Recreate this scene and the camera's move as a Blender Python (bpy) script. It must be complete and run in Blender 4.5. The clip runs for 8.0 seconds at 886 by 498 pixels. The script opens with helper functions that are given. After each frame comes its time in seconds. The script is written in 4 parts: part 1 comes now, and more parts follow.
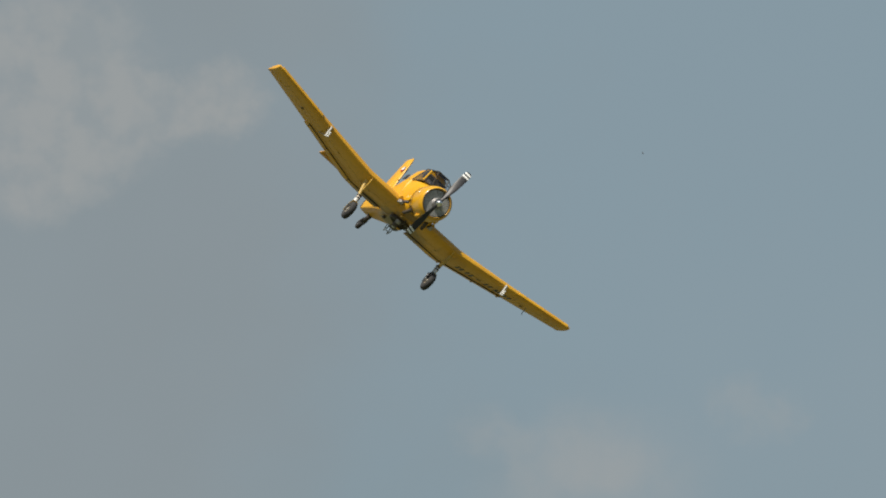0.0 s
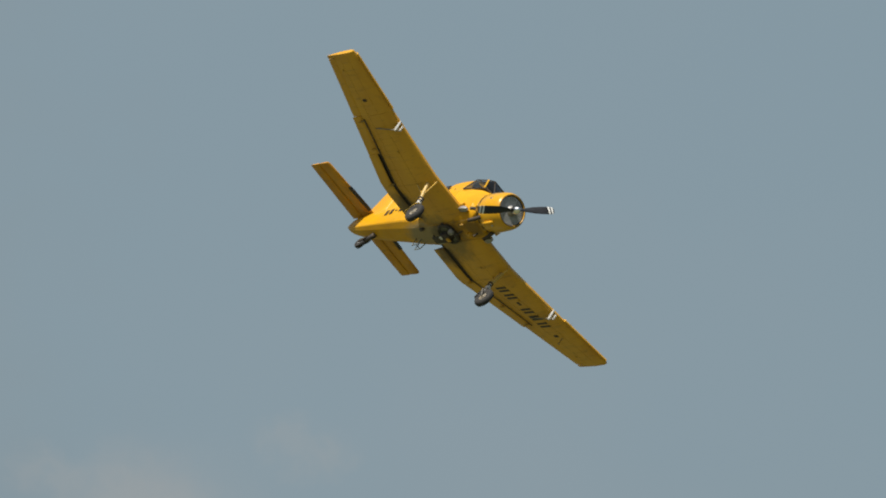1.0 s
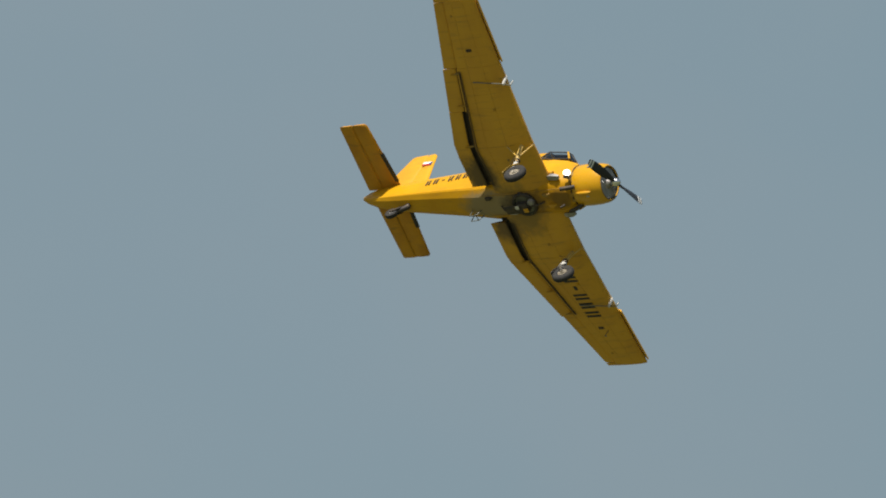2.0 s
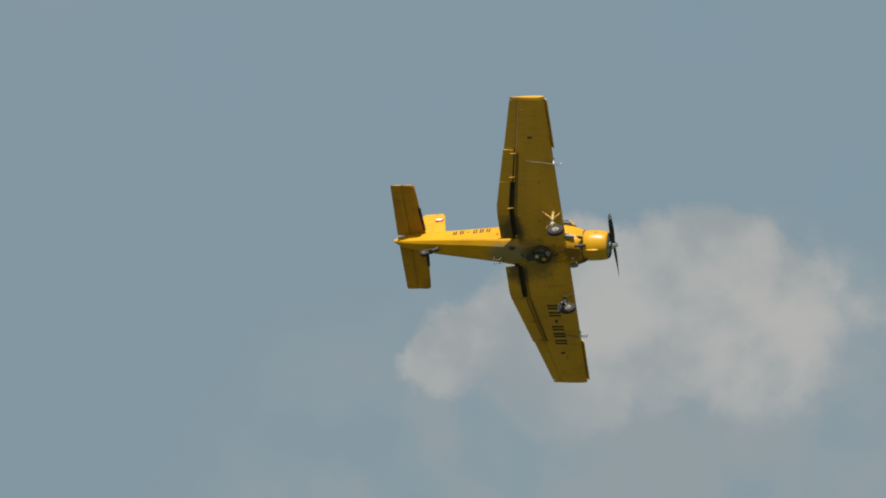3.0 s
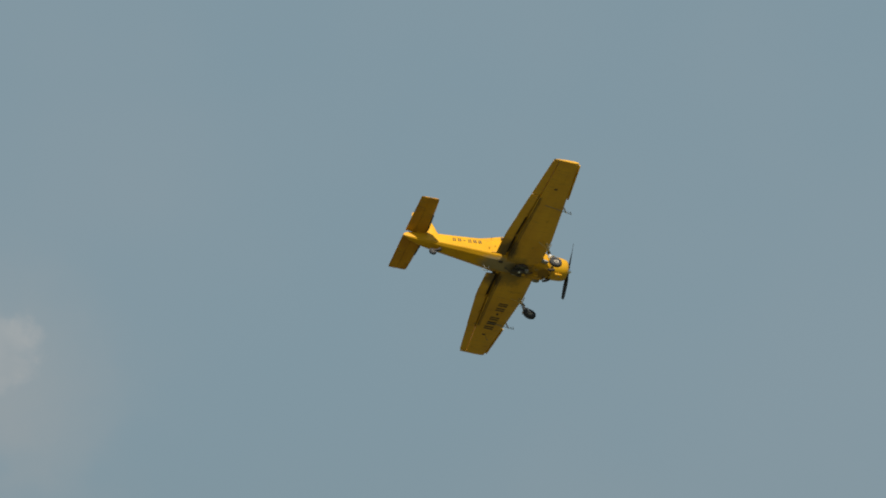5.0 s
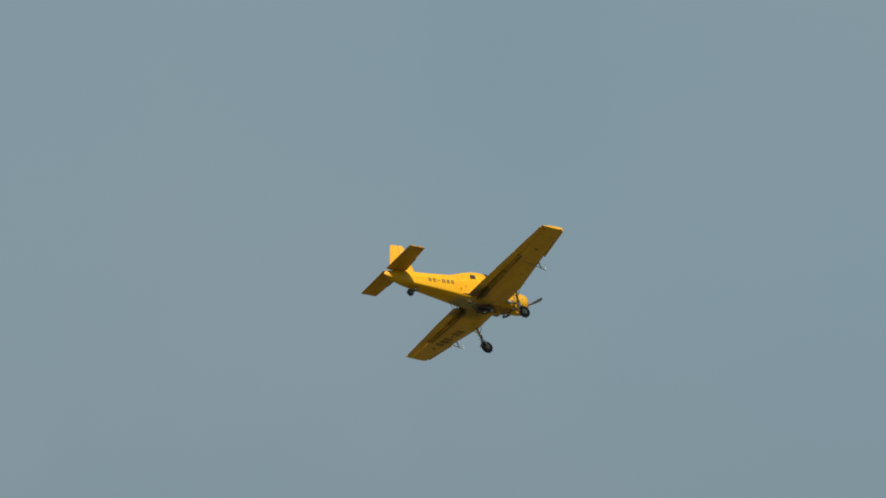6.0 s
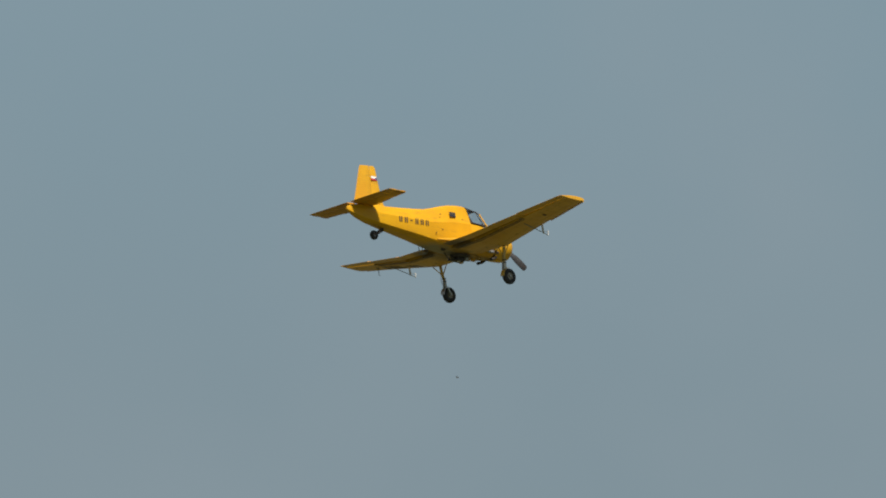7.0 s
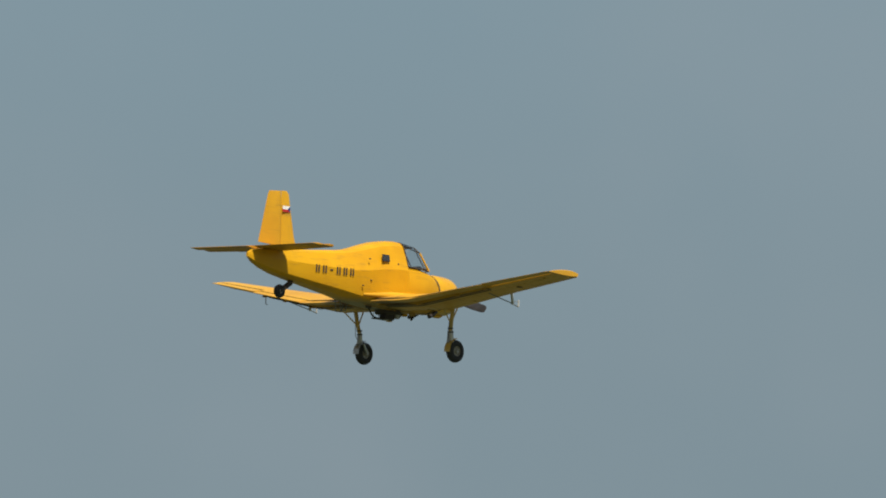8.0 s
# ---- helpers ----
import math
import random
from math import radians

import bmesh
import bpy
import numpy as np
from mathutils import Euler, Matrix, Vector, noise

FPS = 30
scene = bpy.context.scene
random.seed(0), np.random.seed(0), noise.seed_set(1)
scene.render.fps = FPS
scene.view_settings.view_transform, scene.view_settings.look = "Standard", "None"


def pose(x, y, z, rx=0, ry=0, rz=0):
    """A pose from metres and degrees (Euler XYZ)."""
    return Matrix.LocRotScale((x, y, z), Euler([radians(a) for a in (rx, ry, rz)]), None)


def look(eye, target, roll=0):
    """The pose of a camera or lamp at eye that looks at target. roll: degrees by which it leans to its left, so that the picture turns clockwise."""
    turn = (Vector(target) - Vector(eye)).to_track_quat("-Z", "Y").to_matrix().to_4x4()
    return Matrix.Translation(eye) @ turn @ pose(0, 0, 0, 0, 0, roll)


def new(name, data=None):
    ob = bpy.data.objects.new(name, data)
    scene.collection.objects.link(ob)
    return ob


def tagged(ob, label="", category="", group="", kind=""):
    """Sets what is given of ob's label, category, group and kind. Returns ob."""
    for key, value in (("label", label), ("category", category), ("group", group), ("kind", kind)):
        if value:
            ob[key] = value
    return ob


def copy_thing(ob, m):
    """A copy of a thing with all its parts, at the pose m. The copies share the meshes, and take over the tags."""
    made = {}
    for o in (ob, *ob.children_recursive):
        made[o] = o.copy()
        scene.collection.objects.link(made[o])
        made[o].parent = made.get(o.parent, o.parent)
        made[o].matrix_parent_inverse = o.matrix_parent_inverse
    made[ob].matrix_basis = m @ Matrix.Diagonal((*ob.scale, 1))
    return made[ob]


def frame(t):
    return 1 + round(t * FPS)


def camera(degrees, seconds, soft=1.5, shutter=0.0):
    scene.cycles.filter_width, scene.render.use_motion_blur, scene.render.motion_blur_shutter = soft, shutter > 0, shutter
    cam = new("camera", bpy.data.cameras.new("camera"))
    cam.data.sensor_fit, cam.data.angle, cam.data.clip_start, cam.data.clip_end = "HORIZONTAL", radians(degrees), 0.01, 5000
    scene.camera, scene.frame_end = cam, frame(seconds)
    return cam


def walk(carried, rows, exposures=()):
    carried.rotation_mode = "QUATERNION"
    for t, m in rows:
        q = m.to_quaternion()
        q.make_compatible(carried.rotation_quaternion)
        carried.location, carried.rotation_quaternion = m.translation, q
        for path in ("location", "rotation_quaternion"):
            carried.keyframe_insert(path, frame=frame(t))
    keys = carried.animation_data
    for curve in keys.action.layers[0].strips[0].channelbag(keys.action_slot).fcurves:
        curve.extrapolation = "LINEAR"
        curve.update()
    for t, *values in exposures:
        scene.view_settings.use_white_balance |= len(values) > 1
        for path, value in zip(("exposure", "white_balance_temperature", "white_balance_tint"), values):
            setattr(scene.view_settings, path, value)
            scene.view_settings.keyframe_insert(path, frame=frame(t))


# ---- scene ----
def cam_rows():
    return [
        (0.0, pose(0, 0, 1.7, 99.879, 0, 52.290)),
        (0.1, pose(0, 0, 1.7, 99.766, 0, 51.810)),
        (0.2, pose(0, 0, 1.7, 99.689, 0, 51.348)),
        (0.3, pose(0, 0, 1.7, 99.674, 0, 50.910)),
        (0.4, pose(0, 0, 1.7, 99.701, 0, 50.412)),
        (0.5, pose(0, 0, 1.7, 99.731, 0, 50.058)),
        (0.6, pose(0, 0, 1.7, 99.837, 0, 49.801)),
        (0.7, pose(0, 0, 1.7, 99.913, 0, 49.543)),
        (0.8, pose(0, 0, 1.7, 99.985, 0, 49.199)),
        (0.9, pose(0, 0, 1.7, 100.103, 0, 48.718)),
        (1.0, pose(0, 0, 1.7, 100.222, 0, 48.171)),
        (1.1, pose(0, 0, 1.7, 100.290, 0, 47.627)),
        (1.2, pose(0, 0, 1.7, 100.318, 0, 47.000)),
        (1.3, pose(0, 0, 1.7, 100.333, 0, 46.196)),
        (1.4, pose(0, 0, 1.7, 100.352, 0, 45.228)),
        (1.5, pose(0, 0, 1.7, 100.294, 0, 44.172)),
        (1.6, pose(0, 0, 1.7, 99.952, 0, 43.213)),
        (1.7, pose(0, 0, 1.7, 99.804, 0, 42.467)),
        (1.8, pose(0, 0, 1.7, 99.925, 0, 41.861)),
        (1.9, pose(0, 0, 1.7, 100.219, 0, 41.285)),
        (2.0, pose(0, 0, 1.7, 100.578, 0, 40.664)),
        (2.1, pose(0, 0, 1.7, 100.902, 0, 39.946)),
        (2.2, pose(0, 0, 1.7, 101.164, 0, 39.138)),
        (2.3, pose(0, 0, 1.7, 101.353, 0, 38.257)),
        (2.4, pose(0, 0, 1.7, 101.476, 0, 37.319)),
        (2.5, pose(0, 0, 1.7, 101.540, 0, 36.337)),
        (2.6, pose(0, 0, 1.7, 101.554, 0, 35.324)),
        (2.7, pose(0, 0, 1.7, 101.527, 0, 34.293)),
        (2.8, pose(0, 0, 1.7, 101.468, 0, 33.258)),
        (2.9, pose(0, 0, 1.7, 101.386, 0, 32.230)),
        (3.0, pose(0, 0, 1.7, 101.290, 0, 31.220)),
        (3.1, pose(0, 0, 1.7, 101.189, 0, 30.239)),
        (3.2, pose(0, 0, 1.7, 101.093, 0, 29.299)),
        (3.3, pose(0, 0, 1.7, 101.010, 0, 28.408)),
        (3.4, pose(0, 0, 1.7, 100.947, 0, 27.570)),
        (3.5, pose(0, 0, 1.7, 100.898, 0, 26.758)),
        (3.6, pose(0, 0, 1.7, 100.856, 0, 25.944)),
        (3.7, pose(0, 0, 1.7, 100.832, 0, 25.142)),
        (3.8, pose(0, 0, 1.7, 100.821, 0, 24.373)),
        (3.9, pose(0, 0, 1.7, 100.751, 0, 23.640)),
        (4.0, pose(0, 0, 1.7, 100.614, 0, 22.939)),
        (4.1, pose(0, 0, 1.7, 100.499, 0, 22.227)),
        (4.2, pose(0, 0, 1.7, 100.403, 0, 21.508)),
        (4.3, pose(0, 0, 1.7, 100.300, 0, 20.796)),
        (4.4, pose(0, 0, 1.7, 100.187, 0, 20.094)),
        (4.5, pose(0, 0, 1.7, 100.066, 0, 19.397)),
        (4.6, pose(0, 0, 1.7, 99.940, 0, 18.703)),
        (4.7, pose(0, 0, 1.7, 99.813, 0, 18.007)),
        (4.8, pose(0, 0, 1.7, 99.686, 0, 17.306)),
        (4.9, pose(0, 0, 1.7, 99.563, 0, 16.597)),
        (5.0, pose(0, 0, 1.7, 99.447, 0, 15.876)),
        (5.1, pose(0, 0, 1.7, 99.340, 0, 15.140)),
        (5.2, pose(0, 0, 1.7, 99.246, 0, 14.386)),
        (5.3, pose(0, 0, 1.7, 99.167, 0, 13.611)),
        (5.4, pose(0, 0, 1.7, 99.099, 0, 12.820)),
        (5.5, pose(0, 0, 1.7, 99.012, 0, 12.049)),
        (5.6, pose(0, 0, 1.7, 98.880, 0, 11.336)),
        (5.7, pose(0, 0, 1.7, 98.714, 0, 10.694)),
        (5.8, pose(0, 0, 1.7, 98.539, 0, 10.118)),
        (5.9, pose(0, 0, 1.7, 98.377, 0, 9.550)),
        (6.0, pose(0, 0, 1.7, 98.231, 0, 8.931)),
        (6.1, pose(0, 0, 1.7, 98.051, 0, 8.243)),
        (6.2, pose(0, 0, 1.7, 97.851, 0, 7.485)),
        (6.3, pose(0, 0, 1.7, 97.660, 0, 6.697)),
        (6.4, pose(0, 0, 1.7, 97.501, 0, 5.925)),
        (6.5, pose(0, 0, 1.7, 97.346, 0, 5.184)),
        (6.6, pose(0, 0, 1.7, 97.155, 0, 4.481)),
        (6.7, pose(0, 0, 1.7, 96.892, 0, 3.814)),
        (6.8, pose(0, 0, 1.7, 96.550, 0, 3.195)),
        (6.9, pose(0, 0, 1.7, 96.229, 0, 2.714)),
        (7.0, pose(0, 0, 1.7, 96.002, 0, 2.341)),
        (7.1, pose(0, 0, 1.7, 95.756, 0, 1.689)),
        (7.2, pose(0, 0, 1.7, 95.527, 0, 0.949)),
        (7.3, pose(0, 0, 1.7, 95.427, 0, 0.140)),
        (7.4, pose(0, 0, 1.7, 95.535, 0, -0.825)),
        (7.5, pose(0, 0, 1.7, 95.588, 0, -1.729)),
        (7.6, pose(0, 0, 1.7, 95.640, 0, -2.626)),
        (7.7, pose(0, 0, 1.7, 95.613, 0, -3.520)),
        (7.8, pose(0, 0, 1.7, 95.504, 0, -4.452)),
        (7.9, pose(0, 0, 1.7, 95.361, 0, -5.305)),
        (8.0, pose(0, 0, 1.7, 95.228, 0, -5.994)),
    ]


cam = camera(8.0, 8.0, soft=1.9)
walk(cam, cam_rows())

# ---------------------------------------------------------------- light
SUN = Vector((0.16, -0.50, 0.845)).normalized()      # towards the sun
sun = new("sun", bpy.data.lights.new("sun", "SUN"))
sun.data.energy, sun.data.angle, sun.data.color = 4.6, radians(0.55), (1.0, 0.94, 0.84)
sun.matrix_world = look(SUN * 100, (0, 0, 0))
scene.view_settings.exposure = 0.4

# clouds: azimuth from +y towards +x, elevation, radius, all in degrees
CUMULUS = [(-30.04, 11.12, 0.46), (-29.57, 11.02, 0.41), (-30.50, 10.66, 0.41), (-31.00, 10.45, 0.36), (-31.20, 10.30, 0.30),
           (-28.84, 11.22, 0.46), (-28.50, 11.28, 0.34), (-29.36, 10.56, 0.66),
           (-28.58, 10.61, 0.77), (-30.14, 10.15, 0.56), (-28.75, 10.36, 0.52)]
CUMULUS_EDGE = [(-28.25, 11.10, 0.42), (-28.00, 10.85, 0.46), (-28.20, 10.45, 0.55), (-27.60, 10.75, 0.32)]
BANK = [(-23.36, 9.36, 0.24), (-23.62, 9.16, 0.27), (-24.30, 8.85, 0.30), (-24.97, 8.42, 0.36), (-22.44, 8.91, 0.41),
        (-22.03, 8.89, 0.36), (-21.66, 8.78, 0.31), (-20.40, 8.62, 0.38), (-20.05, 8.52, 0.32), (-20.79, 8.58, 0.41),
        (-24.09, 8.73, 0.56), (-23.11, 8.79, 0.51)]
VEIL = [(-31.68, 9.27, 0.92), (-30.13, 9.18, 1.02), (-28.84, 9.39, 0.92), (-27.03, 9.18, 0.61), (-27.54, 10.00, 0.41), (-25.70, 9.34, 0.41),
        (-25.3, 8.1, 1.1), (-23.6, 8.0, 1.1), (-21.9, 8.0, 1.0), (-20.4, 8.0, 0.9), (-50.92, 7.60, 0.55), (-26.3, 10.6, 0.7), (-30.7, 9.9, 0.8), (-29.5, 9.8, 0.8)]
WISP = [(-55.90, 11.45, 0.62), (-55.58, 11.05, 0.50), (-54.81, 11.11, 0.27), (-54.34, 11.24, 0.30), (-55.94, 10.64, 0.45), (-55.15, 11.28, 0.28)]
SCRAP = [(-51.82, 8.20, 0.20),
        (-51.55, 8.05, 0.22), (-50.92, 7.90, 0.40), (-49.57, 8.45, 0.22), (-49.3, 8.35, 0.2)]


class Graph:
    """Short forms for building node trees."""

    def __init__(self, tree):
        self.tree = tree

    def node(self, kind, **settings):
        n = self.tree.nodes.new(kind)
        for key, value in settings.items():
            setattr(n, key, value)
        return n

    def put(self, socket, value):
        if isinstance(value, bpy.types.NodeSocket):
            self.tree.links.new(value, socket)
        else:
            socket.default_value = value

    def math(self, op, a, b=0.0, clamp=False):
        n = self.node("ShaderNodeMath", operation=op, use_clamp=clamp)
        self.put(n.inputs[0], a), self.put(n.inputs[1], b)
        return n.outputs[0]

    def vec(self, op, a, b=(0, 0, 0)):
        n = self.node("ShaderNodeVectorMath", operation=op)
        self.put(n.inputs[0], a), self.put(n.inputs[1], b)
        return n.outputs["Value" if op in ("DISTANCE", "LENGTH", "DOT_PRODUCT") else "Vector"]

    def ramp(self, value, a, b, c=0.0, d=1.0, kind="SMOOTHSTEP"):
        n = self.node("ShaderNodeMapRange", interpolation_type=kind)
        for i, v in enumerate((value, a, b, c, d)):
            self.put(n.inputs[i], v)
        return n.outputs[0]

    def noise(self, where, scale, detail=4.0, rough=0.55, out="Fac"):
        n = self.node("ShaderNodeTexNoise")
        self.put(n.inputs["Vector"], where)
        n.inputs["Scale"].default_value, n.inputs["Detail"].default_value, n.inputs["Roughness"].default_value = scale, detail, rough
        return n.outputs[out]

    def mix(self, fac, a, b):
        n = self.node("ShaderNodeMix", data_type="RGBA")
        self.put(n.inputs[0], fac)
        self.put(n.inputs[6], a if isinstance(a, bpy.types.NodeSocket) else (*a, 1))
        self.put(n.inputs[7], b if isinstance(b, bpy.types.NodeSocket) else (*b, 1))
        return n.outputs[2]


def build_sky():
    world = bpy.data.worlds.new("sky")
    scene.world = world
    world.use_nodes = True
    world.node_tree.nodes.clear()
    g = Graph(world.node_tree)
    air = g.node("ShaderNodeTexSky", sky_type="NISHITA", sun_disc=False, sun_elevation=math.asin(SUN.z),
                 sun_rotation=math.atan2(SUN.x, SUN.y), air_density=1.3, dust_density=3.0, ozone_density=1.0)
    way = g.node("ShaderNodeTexCoord").outputs["Generated"]
    split = g.node("ShaderNodeSeparateXYZ")
    g.put(split.inputs[0], way)
    x, y, z = split.outputs
    azim = g.math("DEGREES", g.math("ARCTAN2", x, y))
    elev = g.math("DEGREES", g.math("ARCSINE", z))
    join = g.node("ShaderNodeCombineXYZ")
    g.put(join.inputs[0], azim), g.put(join.inputs[1], elev)
    flat = join.outputs[0]
    # billowing: the place is shaken at two scales before the puffs are laid
    shake = g.vec("SUBTRACT", g.noise(flat, 2.1, 4.0, 0.5, "Color"), (0.5, 0.5, 0.5))
    n = g.node("ShaderNodeVectorMath", operation="MULTIPLY_ADD")
    g.put(n.inputs[0], shake), g.put(n.inputs[1], (0.46, 0.44, 0)), g.put(n.inputs[2], flat)
    ripple = g.vec("SUBTRACT", g.noise(flat, 7.5, 3.0, 0.55, "Color"), (0.5, 0.5, 0.5))
    fray = g.node("ShaderNodeVectorMath", operation="MULTIPLY_ADD")
    g.put(fray.inputs[0], ripple), g.put(fray.inputs[1], (0.20, 0.18, 0)), g.put(fray.inputs[2], n.outputs[0])
    wide = g.vec("MULTIPLY", fray.outputs[0], (0.8, 1.0, 1.0))

    def heap(puffs, edge, grow=1.15):
        total = 0.0
        for a, e, r in puffs:
            total = g.math("MAXIMUM", total, g.ramp(g.vec("DISTANCE", wide, (a * 0.8, e, 0)), r * grow * (1 + edge), r * grow * (1 - edge)))
        return total

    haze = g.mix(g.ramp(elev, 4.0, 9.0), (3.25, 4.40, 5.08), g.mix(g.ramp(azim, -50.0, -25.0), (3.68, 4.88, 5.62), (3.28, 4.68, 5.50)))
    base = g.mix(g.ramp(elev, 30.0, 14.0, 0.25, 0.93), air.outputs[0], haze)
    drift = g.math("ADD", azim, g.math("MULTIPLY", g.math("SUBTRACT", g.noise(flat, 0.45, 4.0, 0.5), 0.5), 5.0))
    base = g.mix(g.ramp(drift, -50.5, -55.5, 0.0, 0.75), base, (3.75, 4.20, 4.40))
    blotch = g.noise(flat, 0.22, 3.0, 0.5)
    base = g.mix(g.ramp(blotch, 0.35, 0.75, 0.0, 0.35), base, (4.17, 5.00, 5.53))
    fine = g.noise(flat, 0.9, 2.5, 0.45)
    edge = g.noise(flat, 2.6, 3.0, 0.5)
    high = g.math("ADD", g.math("MULTIPLY", fine, 0.75), g.math("MULTIPLY", edge, 0.25))
    tone = g.mix(g.ramp(high, 0.36, 0.62), (4.75, 5.25, 5.45), (6.85, 6.85, 6.65))
    veil = g.math("MULTIPLY", heap(VEIL, 0.8), g.ramp(fine, 0.32, 0.60, 0.08, 0.48))
    sky = g.mix(veil, base, (5.40, 5.50, 5.45))
    wisp = g.math("MULTIPLY", heap(WISP, 0.38, 1.1), g.ramp(edge, 0.3, 0.62, 0.26, 0.66))
    sky = g.mix(wisp, sky, (5.35, 5.50, 5.45))
    scrap = g.math("MULTIPLY", heap(SCRAP, 0.6, 1.1), g.ramp(edge, 0.3, 0.62, 0.06, 0.28))
    sky = g.mix(scrap, sky, (5.35, 5.50, 5.45))
    bank = g.math("MULTIPLY", heap(BANK, 0.32, 1.12), g.ramp(fine, 0.25, 0.6, 0.34, 0.54))
    sky = g.mix(bank, sky, tone)
    frayed = g.math("MULTIPLY", heap(CUMULUS_EDGE, 0.62, 1.05), g.ramp(edge, 0.30, 0.62, 0.25, 0.75))
    sky = g.mix(frayed, sky, tone)
    heaped = g.math("MULTIPLY", heap(CUMULUS, 0.20, 1.05), g.ramp(elev, 9.2, 10.6, 0.1, 0.9))
    sky = g.mix(heaped, sky, tone)
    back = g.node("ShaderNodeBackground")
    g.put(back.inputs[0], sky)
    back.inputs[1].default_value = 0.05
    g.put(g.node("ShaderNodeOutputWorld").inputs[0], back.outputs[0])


build_sky()

# ---------------------------------------------------------------- materials


def material(name, color, rough=0.5, metal=0.0, second=None, scale=3.0, grime=0.0, bump=0.0, coat=0.0, spec=0.5, stains=()):
    """A painted, metal or rubber surface with a large and a small variation in colour and gloss."""
    m = bpy.data.materials.new(name)
    m.use_nodes = True
    g = Graph(m.node_tree)
    bsdf = m.node_tree.nodes["Principled BSDF"]
    where = g.node("ShaderNodeTexCoord").outputs["Object"]
    big, small = g.noise(where, scale, 4.0), g.noise(where, scale * 14, 5.0, 0.65)
    second = second or tuple(c * 0.82 for c in color)
    col = g.mix(g.ramp(big, 0.35, 0.68), color, second)
    if grime:
        stretched = g.vec("MULTIPLY", where, (0.35, 3.0, 3.0))
        streak = g.math("MULTIPLY", g.ramp(g.noise(stretched, 3.2, 6.0, 0.6), 0.52, 0.78), grime)
        col = g.mix(streak, col, (0.10, 0.075, 0.04))
    for centre, reach, tint in stains:
        far = g.vec("LENGTH", g.vec("DIVIDE", g.vec("SUBTRACT", where, centre), reach))
        ragged = g.math("ADD", far, g.math("MULTIPLY", g.math("SUBTRACT", g.noise(where, 4.0, 6.0, 0.65), 0.5), 1.1))
        col = g.mix(g.ramp(ragged, 1.15, 0.45, 0.0, 0.85), col, tint)
    g.put(bsdf.inputs["Base Color"], col)
    g.put(bsdf.inputs["Roughness"], g.ramp(small, 0.3, 0.7, max(rough - 0.08, 0.05), min(rough + 0.12, 1.0), "LINEAR"))
    bsdf.inputs["Metallic"].default_value = metal
    bsdf.inputs["Coat Weight"].default_value = coat
    bsdf.inputs["Specular IOR Level"].default_value = spec
    if bump:
        b = g.node("ShaderNodeBump")
        b.inputs["Strength"].default_value, b.inputs["Distance"].default_value = bump, 0.01
        g.put(b.inputs["Height"], small)
        g.put(bsdf.inputs["Normal"], b.outputs[0])
    return m


def glass_material():
    m = bpy.data.materials.new("cockpit_glass")
    m.use_nodes = True
    m.node_tree.nodes.clear()
    g = Graph(m.node_tree)
    clear, shine, both = g.node("ShaderNodeBsdfTransparent"), g.node("ShaderNodeBsdfGlossy"), g.node("ShaderNodeMixShader")
    clear.inputs[0].default_value = (0.96, 0.97, 0.97, 1)
    shine.inputs["Roughness"].default_value = 0.04
    slant = g.node("ShaderNodeLayerWeight").outputs["Facing"]
    g.put(both.inputs[0], g.math("ADD", g.math("MULTIPLY", g.math("POWER", slant, 4.0), 0.6), 0.05, True))
    g.put(both.inputs[1], clear.outputs[0]), g.put(both.inputs[2], shine.outputs[0])
    g.put(g.node("ShaderNodeOutputMaterial").inputs[0], both.outputs[0])
    return m


YELLOW = material("yellow_paint", (0.60, 0.318, 0.012), 0.40, 0.0, (0.53, 0.268, 0.012), 0.9, 0.35, 0.04, 0.0, 0.4)
HULL = material("stained_hull_paint", (0.60, 0.312, 0.006), 0.42, 0.0, (0.53, 0.262, 0.006), 0.9, 0.35, 0.04, 0.0, 0.25,
                [((-2.10, 0.0, -0.17), (1.45, 0.62, 0.22), (0.22, 0.19, 0.12)), ((-0.95, 0.0, -0.24), (0.80, 0.62, 0.18), (0.07, 0.055, 0.035)), ((0.30, 0.0, -0.24), (0.6, 0.45, 0.12), (0.16, 0.09, 0.02))])
GLOSS = material("glossy_yellow_paint", (0.61, 0.328, 0.006), 0.3, 0.0, (0.56, 0.285, 0.006), 0.9, 0.2, 0.0, 0.5, 0.3)
# browner, streakier yellow: the shade under the tailplane is put into its colour
TAIL = material("shade_toned_tail_paint", (0.53, 0.255, 0.012), 0.45, 0.0, (0.43, 0.195, 0.014), 1.3, 0.6, 0.04, 0.0, 0.3)
GLINT_LACQUER = material("lacquered_glint_disc", (0.61, 0.328, 0.006), 0.06, 0.0, (0.58, 0.300, 0.006), 0.9, 0.1, 0.0, 0.0, 0.6)
BELLY = material("stained_yellow_paint", (0.48, 0.24, 0.010), 0.55, 0.0, (0.24, 0.17, 0.06), 1.6, 0.65, 0.06, 0.0, 0.2)
BLACK = material("black_paint", (0.020, 0.020, 0.022), 0.45, 0.0, (0.030, 0.030, 0.033), 4.0, spec=0.4)
# dark inner parts; in the wing slots this colour stands in for shade
COVE = material("dark_parts_and_slot_shade", (0.035, 0.028, 0.022), 0.75, 0.0, (0.055, 0.040, 0.025), 3.0)
RUBBER = material("tyre_rubber", (0.020, 0.020, 0.021), 0.85, 0.0, (0.032, 0.030, 0.028), 8.0, 0.0, 0.2)
STEEL = material("weathered_steel", (0.50, 0.49, 0.47), 0.35, 0.9, (0.34, 0.33, 0.31), 6.0)
POLISHED = material("polished_spinner", (0.82, 0.82, 0.83), 0.12, 1.0, (0.70, 0.70, 0.71), 6.0)
